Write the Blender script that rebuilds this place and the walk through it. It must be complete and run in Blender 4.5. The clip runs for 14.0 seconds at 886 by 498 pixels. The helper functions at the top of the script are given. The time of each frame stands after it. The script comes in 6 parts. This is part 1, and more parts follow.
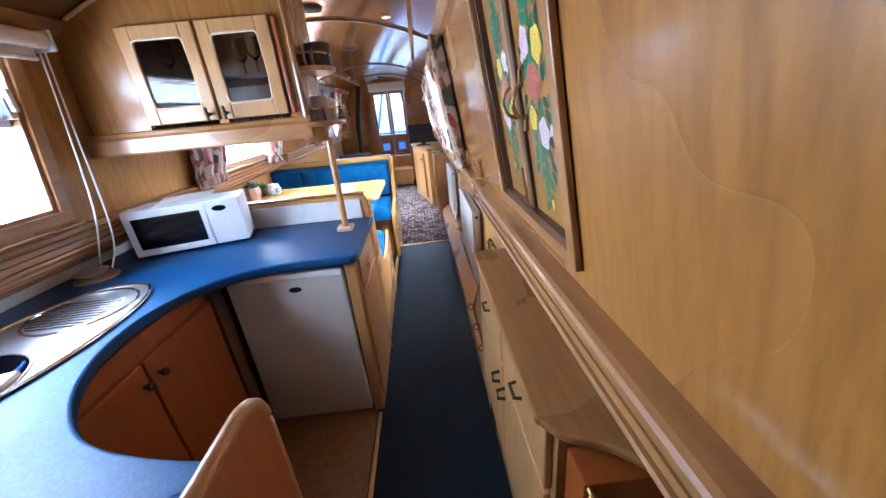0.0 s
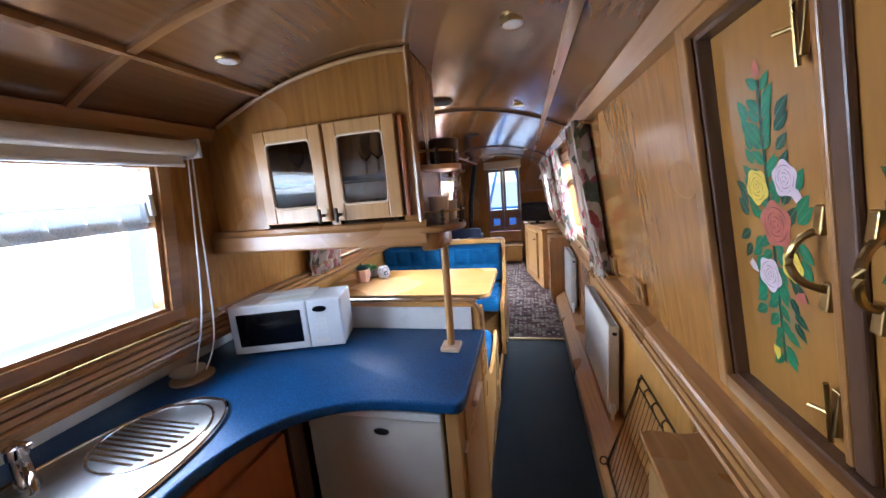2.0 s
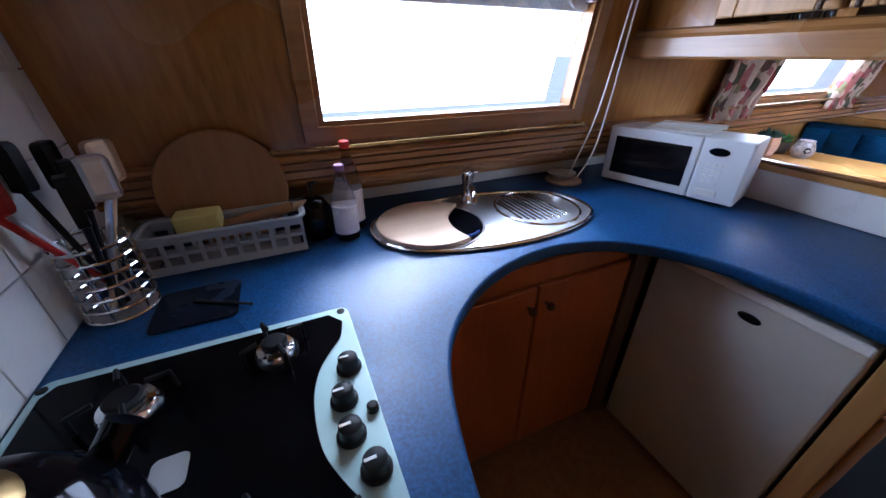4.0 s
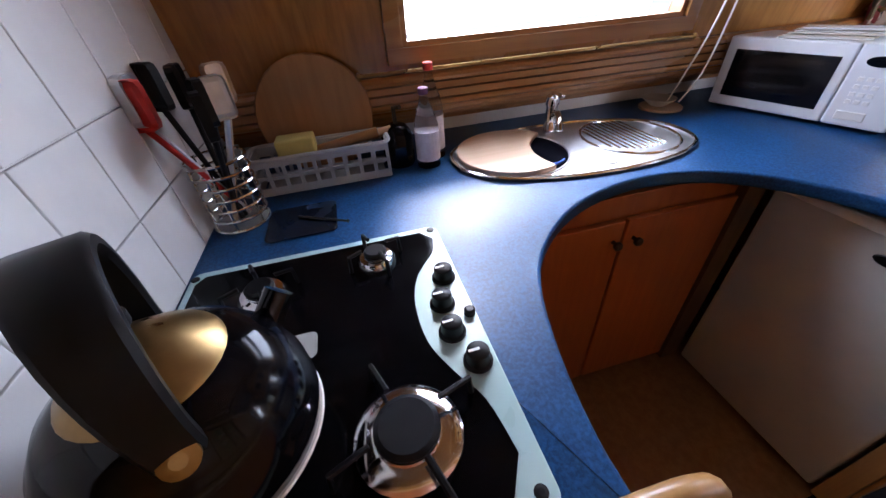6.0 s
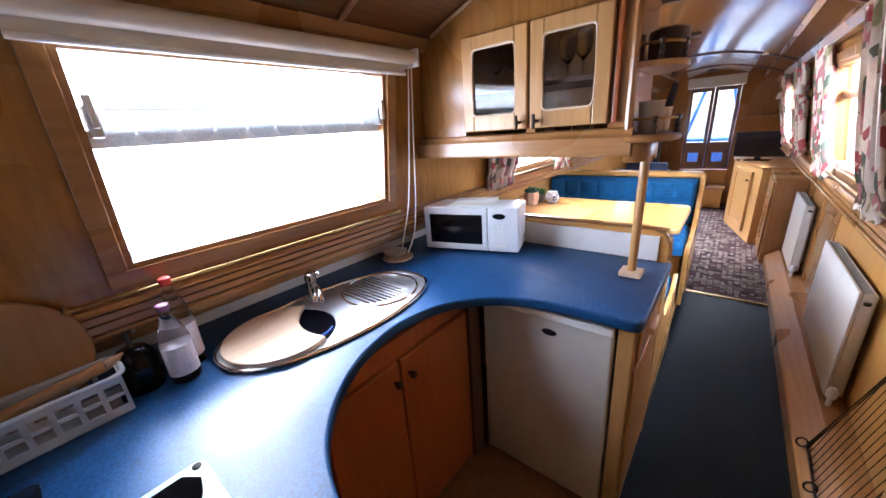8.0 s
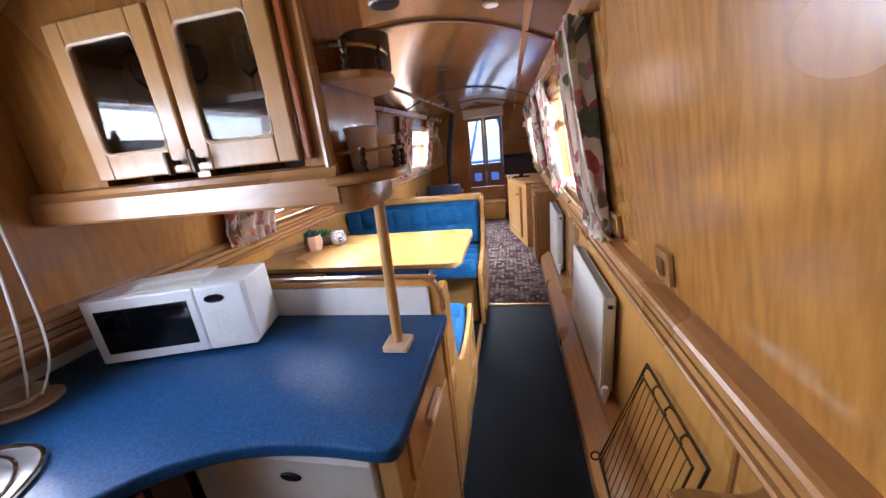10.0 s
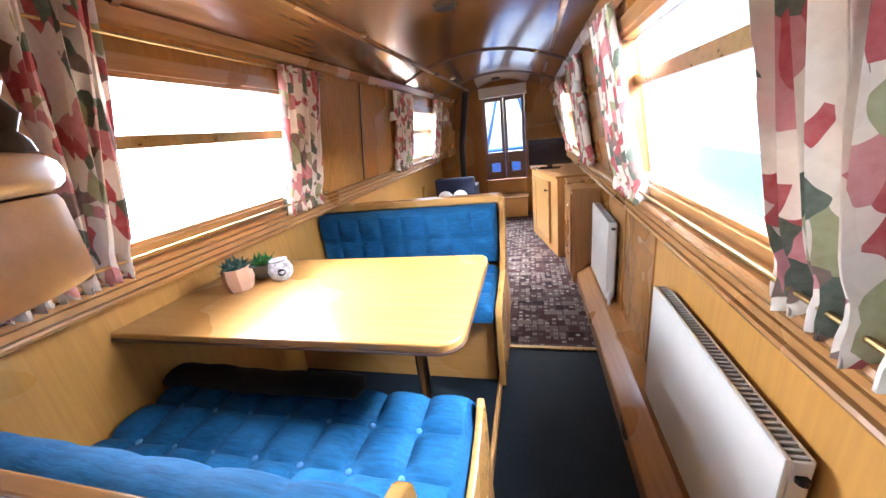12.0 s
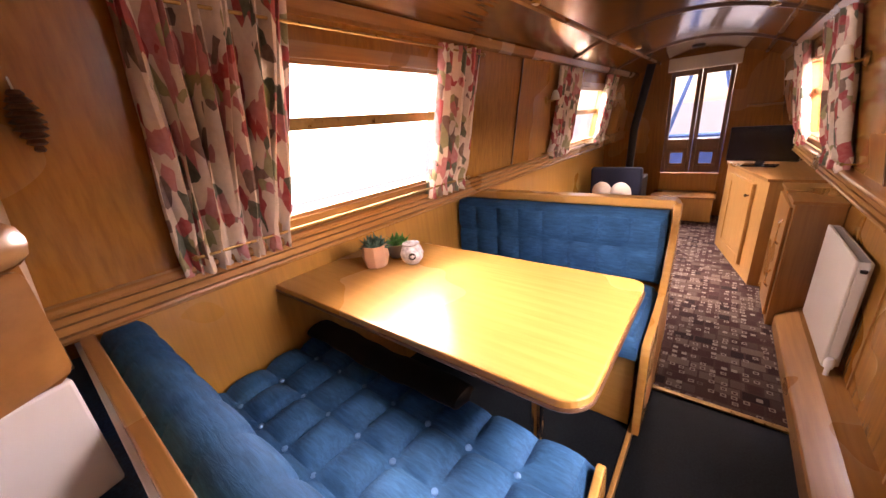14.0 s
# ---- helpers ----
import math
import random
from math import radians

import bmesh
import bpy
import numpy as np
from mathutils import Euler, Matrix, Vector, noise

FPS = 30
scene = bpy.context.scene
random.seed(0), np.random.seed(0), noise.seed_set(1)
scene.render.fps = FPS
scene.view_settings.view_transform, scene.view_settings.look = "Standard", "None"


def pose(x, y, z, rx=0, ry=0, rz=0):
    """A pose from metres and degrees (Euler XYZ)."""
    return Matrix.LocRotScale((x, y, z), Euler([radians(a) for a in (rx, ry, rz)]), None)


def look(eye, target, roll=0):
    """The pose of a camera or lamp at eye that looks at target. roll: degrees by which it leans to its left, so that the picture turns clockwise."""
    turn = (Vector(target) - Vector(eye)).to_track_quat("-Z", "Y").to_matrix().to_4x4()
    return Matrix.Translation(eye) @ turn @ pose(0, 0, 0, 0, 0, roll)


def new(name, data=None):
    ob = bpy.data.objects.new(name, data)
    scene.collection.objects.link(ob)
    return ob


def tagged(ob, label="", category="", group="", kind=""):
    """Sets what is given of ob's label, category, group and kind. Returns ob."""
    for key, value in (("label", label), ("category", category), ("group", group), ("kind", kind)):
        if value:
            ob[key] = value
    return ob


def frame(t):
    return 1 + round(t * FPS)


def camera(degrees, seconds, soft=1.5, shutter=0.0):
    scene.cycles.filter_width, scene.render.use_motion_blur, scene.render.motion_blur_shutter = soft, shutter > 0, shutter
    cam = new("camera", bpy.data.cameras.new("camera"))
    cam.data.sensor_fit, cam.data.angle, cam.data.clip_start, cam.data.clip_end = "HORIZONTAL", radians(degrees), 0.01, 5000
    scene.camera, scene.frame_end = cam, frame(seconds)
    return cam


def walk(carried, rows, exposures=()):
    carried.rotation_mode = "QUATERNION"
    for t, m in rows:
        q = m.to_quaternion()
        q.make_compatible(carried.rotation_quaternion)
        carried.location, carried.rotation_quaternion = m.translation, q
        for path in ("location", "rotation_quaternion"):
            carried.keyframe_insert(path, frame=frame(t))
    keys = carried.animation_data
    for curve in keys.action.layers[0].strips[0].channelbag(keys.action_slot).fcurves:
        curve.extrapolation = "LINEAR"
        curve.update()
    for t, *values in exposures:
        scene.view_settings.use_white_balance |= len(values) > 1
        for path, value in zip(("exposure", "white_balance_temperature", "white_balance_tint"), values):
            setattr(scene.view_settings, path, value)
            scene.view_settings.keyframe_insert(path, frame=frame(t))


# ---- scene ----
cam = camera(104.0, 14.0)
EXPOSURES = [(0, 2.62, 4900, 10), (0.5, 2.52, 4900, 10), (1.0, 2.15, 4900, 10), (1.5, 1.9, 5200, 10), (2, 1.95, 5200, 10), (3, 1.95, 5000, 10), (3.5, 1.75, 5000, 12), (4.0, 1.4, 5000, 16), (4.2, 1.4, 5000, 16), (6.3, 2.1, 5700, 20), (7, 2.35, 5800, 18), (7.5, 2.45, 5700, 18), (8.5, 2.15, 5400, 14), (9.2, 2.05, 5400, 16), (11.3, 2.4, 6100, 16), (11.6, 2.45, 6000, 14), (12.0, 2.45, 5700, 12), (12.5, 2.4, 5900, 10), (13, 2.05, 7200, 28), (13.5, 1.92, 8200, 36), (14, 1.88, 8500, 42)]
PATH = [
    (0, (1.566, -1.994, 1.446), (1.629, -0.145, 0.685), -5.5),
    (0.5, (1.539, -1.753, 1.494), (1.48, 0.122, 0.8), -6.1),
    (1, (1.519, -1.651, 1.525), (1.369, 0.259, 0.948), -6.1),
    (1.5, (1.487, -1.604, 1.571), (1.134, 0.318, 1.145), -5.6),
    (2, (1.465, -1.579, 1.564), (0.986, 0.33, 1.212), -4.9),
    (2.5, (1.376, -1.586, 1.496), (0.43, 0.132, 1.102), -4.0),
    (3, (1.351, -1.612, 1.467), (-0.023, -0.251, 0.96), -4.1),
    (3.5, (1.326, -1.652, 1.443), (-0.246, -0.59, 0.82), -3.0),
    (4, (1.274, -1.667, 1.382), (-0.318, -0.951, 0.408), -0.1),
    (4.2, (1.268, -1.675, 1.345), (-0.262, -1.128, 0.17), 0.1),
    (6.3, (1.293, -1.742, 1.34), (-0.262, -1.402, 0.129), -4.8),
    (6.5, (1.306, -1.724, 1.35), (-0.228, -1.182, 0.186), -5.5),
    (7, (1.368, -1.689, 1.371), (0.003, -0.652, 0.34), -5.6),
    (7.5, (1.395, -1.687, 1.422), (0.174, -0.346, 0.578), -5.7),
    (8, (1.379, -1.691, 1.493), (0.16, -0.245, 0.843), -4.3),
    (8.5, (1.412, -1.65, 1.509), (0.332, -0.061, 0.952), -5.4),
    (9, (1.463, -1.507, 1.484), (0.691, 0.259, 0.951), -6.6),
    (9.2, (1.48, -1.445, 1.476), (0.807, 0.359, 0.935), -6.6),
    (11.3, (1.504, -0.574, 1.493), (1.261, 1.308, 0.859), -6.0),
    (11.5, (1.482, -0.484, 1.475), (1.25, 1.403, 0.852), -6.0),
    (12, (1.409, -0.262, 1.419), (0.902, 1.565, 0.781), -7.0),
    (12.5, (1.354, -0.15, 1.429), (0.526, 1.546, 0.767), -7.2),
    (13, (1.355, -0.129, 1.434), (0.281, 1.423, 0.773), -6.7),
    (13.5, (1.355, -0.126, 1.437), (0.176, 1.346, 0.772), -5.7),
    (14, (1.36, -0.094, 1.457), (0.161, 1.358, 0.782), -5.3),
]
walk(cam, [(t, look(eye, target, roll)) for t, eye, target, roll in PATH], EXPOSURES)

# ---- light ----
world = bpy.data.worlds.new("overcast_sky")
scene.world = world
world.use_nodes = True
wn = world.node_tree.nodes
sky = wn.new("ShaderNodeTexSky")
sky.sky_type, sky.sun_disc = "NISHITA", False
sky.sun_elevation, sky.sun_rotation = radians(48), radians(-70)
world.node_tree.links.new(sky.outputs[0], wn["Background"].inputs[0])
wn["Background"].inputs[1].default_value = 0.15
sun = new("sun", bpy.data.lights.new("sun", "SUN"))
sun.data.energy, sun.data.angle, sun.data.color = 1.2, radians(12), (1.0, 0.95, 0.88)
sun.matrix_world = look((-6, 4, 8), (1, 1, 0))


def window_light(name, centre, aim, w, h, watts, colour=(0.93, 0.97, 1.0)):
    """Daylight that comes in by a window."""
    ob = new(name, bpy.data.lights.new(name, "AREA"))
    ob.data.shape, ob.data.size, ob.data.size_y, ob.data.energy, ob.data.color = "RECTANGLE", w, h, watts, colour
    ob.matrix_world = look(centre, aim)
    return ob


window_light("daylight_galley", (0.11, -1.11, 1.465), (1.5, -1.11, 1.17), 0.88, 0.49, 4.5)
window_light("daylight_dinette", (0.11, 0.92, 1.45), (1.5, 0.92, 1.15), 0.92, 0.48, 8.5)
window_light("daylight_dinette_far_side", (2.30, 0.82, 1.95), (1.2, 0.82, 1.1), 1.0, 0.5, 26)
window_light("daylight_saloon", (2.30, 3.15, 1.95), (1.2, 3.15, 1.1), 1.0, 0.5, 42)
window_light("daylight_saloon_far_side", (-0.25, 3.65, 1.95), (0.9, 3.65, 1.1), 0.9, 0.5, 38)
window_light("daylight_bow", (1.0, 6.5, 2.2), (1.0, 4.6, 0.9), 0.9, 0.7, 65)

# ---- materials ----


def material(name, rough=0.5, metal=0.0, coat=0.0, spec=0.5):
    m = bpy.data.materials.new(name)
    m.use_nodes = True
    b = m.node_tree.nodes["Principled BSDF"]
    b.inputs["Roughness"].default_value = rough
    b.inputs["Metallic"].default_value = metal
    b.inputs["Coat Weight"].default_value = coat
    b.inputs["Coat Roughness"].default_value = 0.12
    b.inputs["Specular IOR Level"].default_value = spec
    return m, m.node_tree.nodes, m.node_tree.links, b


def coords(n, l, scale=(1, 1, 1)):
    tc, mp = n.new("ShaderNodeTexCoord"), n.new("ShaderNodeMapping")
    mp.inputs["Scale"].default_value = scale
    l.new(tc.outputs["Object"], mp.inputs[0])
    return mp.outputs[0]


def ramp(n, l, fac, stops):
    r = n.new("ShaderNodeValToRGB")
    e = r.color_ramp.elements
    while len(e) < len(stops):
        e.new(0.5)
    for k, (p, c) in zip(e, stops):
        k.position, k.color = p, (*c, 1)
    l.new(fac, r.inputs[0])
    return r.outputs[0]


def mix(n, l, fac, a, b, mode="MIX"):
    m = n.new("ShaderNodeMix")
    m.data_type, m.blend_type = "RGBA", mode
    for sock, v in ((m.inputs[0], fac), (m.inputs[6], a), (m.inputs[7], b)):
        if isinstance(v, (int, float)):
            sock.default_value = v
        elif isinstance(v, tuple):
            sock.default_value = (*v, 1)
        else:
            l.new(v, sock)
    return m.outputs[2]


def noise_tex(n, l, vec, scale, detail=4, rough=0.55, dist=0.0):
    t = n.new("ShaderNodeTexNoise")
    t.inputs["Scale"].default_value, t.inputs["Detail"].default_value = scale, detail
    t.inputs["Roughness"].default_value, t.inputs["Distortion"].default_value = rough, dist
    if vec is not None:
        l.new(vec, t.inputs["Vector"])
    return t.outputs["Fac"]


def bump(n, l, b, height, strength, dist=0.002):
    k = n.new("ShaderNodeBump")
    k.inputs["Strength"].default_value, k.inputs["Distance"].default_value = strength, dist
    l.new(height, k.inputs["Height"])
    l.new(k.outputs[0], b.inputs["Normal"])


def wood(name, light, dark, along="y", rough=0.32, coat=0.5, figure=1.0):
    """Varnished timber or ply: long grain, broad figure, slow tone changes."""
    m, n, l, b = material(name, rough, 0, coat)
    k = "xyz".index(along)
    fine, broad = [60.0] * 3, [5.0] * 3
    fine[k], broad[k] = 2.5, 0.35
    g = noise_tex(n, l, coords(n, l, fine), 1.0, 5, 0.6)
    f = n.new("ShaderNodeTexWave")
    f.wave_type, f.bands_direction = "BANDS", "DIAGONAL"
    for key, val in (("Scale", 2.6), ("Distortion", 7.0 * figure), ("Detail", 3.0), ("Detail Scale", 0.9), ("Detail Roughness", 0.55)):
        f.inputs[key].default_value = val
    l.new(coords(n, l, broad), f.inputs["Vector"])
    patch = noise_tex(n, l, coords(n, l), 3.2, 2)
    mid = tuple((x + y) / 2 for x, y in zip(light, dark))
    c1 = ramp(n, l, g, [(0.3, dark), (0.62, light)])
    c2 = ramp(n, l, f.outputs["Fac"], [(0.15, dark), (0.5, mid), (0.85, light)])
    c = mix(n, l, ramp(n, l, patch, [(0.38, (0.08,) * 3), (0.66, (0.42,) * 3)]), c1, c2)
    slow = noise_tex(n, l, coords(n, l), 1.7, 2)
    c = mix(n, l, 0.35, c, ramp(n, l, slow, [(0.3, tuple(0.75 * x for x in mid)), (0.7, tuple(min(1, 1.12 * x) for x in light))]))
    l.new(c, b.inputs["Base Color"])
    l.new(ramp(n, l, slow, [(0.3, (rough - 0.07,) * 3), (0.7, (rough + 0.08,) * 3)]), b.inputs["Roughness"])
    bump(n, l, b, g, 0.12, 0.001)
    return m


def plain(name, colour, rough=0.5, metal=0.0, coat=0.0, vary=0.12, scale=12.0, grit=0.0):
    m, n, l, b = material(name, rough, metal, coat)
    t = noise_tex(n, l, coords(n, l), scale, 4)
    c = ramp(n, l, t, [(0.3, tuple(x * (1 - vary) for x in colour)), (0.7, tuple(min(1, x * (1 + vary)) for x in colour))])
    l.new(c, b.inputs["Base Color"])
    l.new(ramp(n, l, t, [(0.2, (max(0.02, rough - 0.06),) * 3), (0.8, (min(1, rough + 0.08),) * 3)]), b.inputs["Roughness"])
    if grit:
        bump(n, l, b, noise_tex(n, l, coords(n, l), 260, 3), grit, 0.001)
    return m


def speckle(name, a, c, scale, rough, coat=0.0, grit=0.15, spec=0.5):
    m, n, l, b = material(name, rough, 0, coat, spec)
    t = noise_tex(n, l, coords(n, l), scale, 3, 0.7)
    u = noise_tex(n, l, coords(n, l), 6, 3)
    col = mix(n, l, 0.25, ramp(n, l, t, [(0.38, a), (0.64, c)]), ramp(n, l, u, [(0.3, a), (0.7, c)]))
    l.new(col, b.inputs["Base Color"])
    bump(n, l, b, t, grit, 0.001)
    return m


def velvet(name, a, c):
    """Crushed blue plush with streaks of brushed pile."""
    m, n, l, b = material(name, 0.75, 0, 0, 0.2)
    t = noise_tex(n, l, coords(n, l, (6, 45, 45)), 2.0, 5, 0.7, 0.5)
    u = noise_tex(n, l, coords(n, l), 7, 4)
    col = mix(n, l, 0.4, ramp(n, l, t, [(0.35, a), (0.66, c)]), ramp(n, l, u, [(0.3, a), (0.7, c)]))
    l.new(col, b.inputs["Base Color"])
    b.inputs["Sheen Weight"].default_value = 0.06
    b.inputs["Sheen Roughness"].default_value = 0.4
    b.inputs["Sheen Tint"].default_value = (0.35, 0.6, 0.95, 1)
    bump(n, l, b, t, 0.5, 0.003)
    return m


def floral(name):
    """Cream cotton print with red, rose, green and taupe petals."""
    m, n, l, b = material(name, 0.85, 0, 0, 0.2)
    vec = coords(n, l, (1.0, 1.0, 0.6))
    add = n.new("ShaderNodeVectorMath")
    add.operation = "ADD"
    nz = n.new("ShaderNodeTexNoise")
    nz.inputs["Scale"].default_value = 9
    l.new(vec, nz.inputs["Vector"])
    sc = n.new("ShaderNodeVectorMath")
    sc.operation, sc.inputs[3].default_value = "SCALE", 0.09
    l.new(nz.outputs["Color"], sc.inputs[0])
    l.new(vec, add.inputs[0])
    l.new(sc.outputs[0], add.inputs[1])
    v = n.new("ShaderNodeTexVoronoi")
    v.inputs["Scale"].default_value = 27
    l.new(add.outputs[0], v.inputs["Vector"])
    sep = n.new("ShaderNodeSeparateColor")
    l.new(v.outputs["Color"], sep.inputs[0])
    r = n.new("ShaderNodeValToRGB")
    r.color_ramp.interpolation = "CONSTANT"
    e = r.color_ramp.elements
    tones = [(0.0, (0.80, 0.71, 0.60)), (0.36, (0.42, 0.025, 0.035)), (0.50, (0.55, 0.20, 0.20)), (0.64, (0.76, 0.66, 0.55)),
             (0.76, (0.05, 0.09, 0.05)), (0.84, (0.17, 0.10, 0.075)), (0.93, (0.33, 0.33, 0.15))]
    while len(e) < len(tones):
        e.new(0.5)
    for k, (p, c) in zip(e, tones):
        k.position, k.color = p, (*c, 1)
    l.new(sep.outputs[0], r.inputs[0])
    shade = noise_tex(n, l, coords(n, l), 60, 3)
    c = mix(n, l, 0.18, r.outputs[0], ramp(n, l, shade, [(0.3, (0.45, 0.36, 0.3)), (0.7, (0.85, 0.78, 0.7))]))
    l.new(c, b.inputs["Base Color"])
    b.inputs["Transmission Weight"].default_value = 0.0
    tr = n.new("ShaderNodeBsdfTranslucent")
    l.new(c, tr.inputs[0])
    mx = n.new("ShaderNodeMixShader")
    mx.inputs[0].default_value = 0.2
    l.new(b.outputs[0], mx.inputs[1])
    l.new(tr.outputs[0], mx.inputs[2])
    l.new(mx.outputs[0], n["Material Output"].inputs[0])
    bump(n, l, b, noise_tex(n, l, coords(n, l), 400, 2), 0.2, 0.001)
    return m


def carpet_print(name):
    """Woven carpet with a printed patchwork of maroon, taupe and cream rectangles and small motifs."""
    m, n, l, b = material(name, 0.95, 0, 0, 0.1)
    vec = coords(n, l)
    br = n.new("ShaderNodeTexBrick")
    br.offset, br.squash, br.squash_frequency = 0.37, 0.6, 2
    for key, val in (("Scale", 1.0), ("Mortar Size", 0.005), ("Brick Width", 0.115), ("Row Height", 0.075), ("Bias", 0.0)):
        br.inputs[key].default_value = val
    br.inputs["Color1"].default_value = (0.0, 0.0, 0.0, 1)
    br.inputs["Color2"].default_value = (1, 1, 1, 1)
    br.inputs["Mortar"].default_value = (0.45, 0.45, 0.45, 1)
    l.new(vec, br.inputs["Vector"])
    base = ramp(n, l, br.outputs["Color"], [(0.0, (0.035, 0.02, 0.022)), (0.3, (0.075, 0.03, 0.03)), (0.55, (0.10, 0.06, 0.05)), (0.8, (0.20, 0.15, 0.125)), (1.0, (0.12, 0.075, 0.06))])
    v = n.new("ShaderNodeTexVoronoi")
    v.distance = "CHEBYCHEV"
    v.inputs["Scale"].default_value, v.inputs["Randomness"].default_value = 21, 0.35
    l.new(vec, v.inputs["Vector"])
    motif = ramp(n, l, v.outputs["Distance"], [(0.0, (0.10, 0.05, 0.05)), (0.13, (0.10, 0.05, 0.05)), (0.16, (0.36, 0.30, 0.26)), (0.27, (0.36, 0.30, 0.26)), (0.30, (0, 0, 0))])
    mask = ramp(n, l, v.outputs["Distance"], [(0.26, (1, 1, 1)), (0.29, (0, 0, 0))])
    pick = n.new("ShaderNodeSeparateColor")
    l.new(v.outputs["Color"], pick.inputs[0])
    chosen = ramp(n, l, pick.outputs[0], [(0.48, (0, 0, 0)), (0.52, (1, 1, 1))])
    both = mix(n, l, 1.0, mask, chosen, "MULTIPLY")
    c = mix(n, l, both, base, motif)
    fuzz = noise_tex(n, l, vec, 320, 3)
    c = mix(n, l, 0.8, c, ramp(n, l, fuzz, [(0.3, (0.25, 0.25, 0.25)), (0.7, (0.55, 0.55, 0.55))]), "MULTIPLY")
    l.new(c, b.inputs["Base Color"])
    bump(n, l, b, fuzz, 0.5, 0.003)
    return m


WALL = wood("varnished_wall_ply", (0.36, 0.158, 0.030), (0.20, 0.08, 0.017), "z", 0.24, 0.3)
LOWER = wood("golden_lower_ply", (0.5, 0.25, 0.055), (0.36, 0.165, 0.035), "z", 0.33, 0.4)
CEIL = wood("varnished_ceiling_ply", (0.215, 0.095, 0.028), (0.135, 0.054, 0.014), "y", 0.18, 0.9)
TRIM = wood("oak_trim", (0.36, 0.17, 0.05), (0.22, 0.095, 0.026), "y", 0.3, 0.5, 0.4)
TRIM_Z = wood("oak_trim_upright", (0.36, 0.17, 0.05), (0.22, 0.095, 0.026), "z", 0.3, 0.5, 0.4)
TRIM_X = wood("oak_trim_cross", (0.36, 0.17, 0.05), (0.22, 0.095, 0.026), "x", 0.3, 0.5, 0.4)
CABINET = wood("light_oak_cabinet", (0.5, 0.27, 0.09), (0.36, 0.18, 0.055), "z", 0.35, 0.35)
ORANGE = wood("reddish_varnished_door", (0.37, 0.098, 0.014), (0.27, 0.062, 0.008), "z", 0.4, 0.3)
TABLE = wood("satin_table_veneer", (0.58, 0.31, 0.09), (0.48, 0.24, 0.06), "x", 0.26, 0.35, 0.3)
DOORPLY = wood("hatch_door_ply", (0.34, 0.155, 0.030), (0.26, 0.112, 0.020), "z", 0.3, 0.3)
DARKWOOD = wood("dark_stained_wood", (0.11, 0.05, 0.025), (0.055, 0.025, 0.012), "z", 0.4, 0.3)
BOARD = wood("pale_beech_board", (0.66, 0.47, 0.31), (0.56, 0.38, 0.23), "y", 0.5, 0.0, 0.3)
COUNTER = speckle("blue_laminate", (0.005, 0.030, 0.100), (0.018, 0.092, 0.245), 170, 0.42, 0.0, 0.12, 0.30)
PLUSH = velvet("blue_plush", (0.005, 0.047, 0.125), (0.017, 0.130, 0.30))
RUBBER = speckle("dark_floor_vinyl", (0.003, 0.005, 0.008), (0.008, 0.013, 0.018), 120, 0.6, 0, 0.2, 0.12)
LINO = speckle("tan_lino", (0.20, 0.10, 0.04), (0.27, 0.15, 0.065), 30, 0.45)
CARPET = carpet_print("patchwork_carpet")
WHITE = plain("white_enamel", (0.78, 0.78, 0.76), 0.3, vary=0.03)
RADWHITE = plain("radiator_paint", (0.58, 0.55, 0.50), 0.35, vary=0.04)
APPLIANCE = plain("white_plastic", (0.72, 0.74, 0.76), 0.35, vary=0.03)
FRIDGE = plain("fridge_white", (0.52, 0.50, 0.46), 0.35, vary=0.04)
TILE = plain("white_tile", (0.70, 0.69, 0.66), 0.2, coat=0.3, vary=0.04)
GROUT = plain("pale_grout", (0.64, 0.63, 0.60), 0.7)
BLACK = plain("black_gloss", (0.003, 0.003, 0.004), 0.09, vary=0.2)
BLACK.node_tree.nodes["Principled BSDF"].inputs["Specular IOR Level"].default_value = 0.28
HOBGLASS = plain("black_hob_glass", (0.002, 0.002, 0.0025), 0.12, vary=0.2)
HOBGLASS.node_tree.nodes["Principled BSDF"].inputs["Specular IOR Level"].default_value = 0.09
# Near black without gloss: shade inside the sink bowl, put into the colour.
BOWL_SHADE = plain("painted_bowl_shade", (0.004, 0.004, 0.006), 0.9, vary=0.2)
BOWL_SHADE.node_tree.nodes["Principled BSDF"].inputs["Specular IOR Level"].default_value = 0.0
SLOT = plain("grey_grille", (0.30, 0.30, 0.29), 0.5)
MATTE = plain("black_matt", (0.007, 0.007, 0.008), 0.42, vary=0.2)
MATTE.node_tree.nodes["Principled BSDF"].inputs["Specular IOR Level"].default_value = 0.25
STEEL = plain("brushed_steel", (0.66, 0.67, 0.69), 0.38, 1.0, vary=0.08, scale=40)
CHROME = plain("chrome", (0.75, 0.75, 0.76), 0.1, 1.0, vary=0.03)
BRASS = plain("aged_brass", (0.42, 0.28, 0.11), 0.3, 1.0, vary=0.15, scale=40)
BRONZE = plain("dark_bronze", (0.06, 0.04, 0.025), 0.4, 0.7, vary=0.2)
CREAM = plain("cream_blind_fabric", (0.72, 0.68, 0.6), 0.8, vary=0.04, grit=0.2)
FABRIC = floral("floral_curtain_cotton")
HOBPLATE = plain("pale_green_hob_plate", (0.42, 0.60, 0.58), 0.3, coat=0.2, vary=0.04)
GLAZE = bpy.data.materials.new("window_glass")
GLAZE.use_nodes = True
_g = GLAZE.node_tree.nodes["Principled BSDF"]
_g.inputs["Transmission Weight"].default_value, _g.inputs["Roughness"].default_value, _g.inputs["IOR"].default_value = 1.0, 0.0, 1.1

# ---- mesh helpers ----


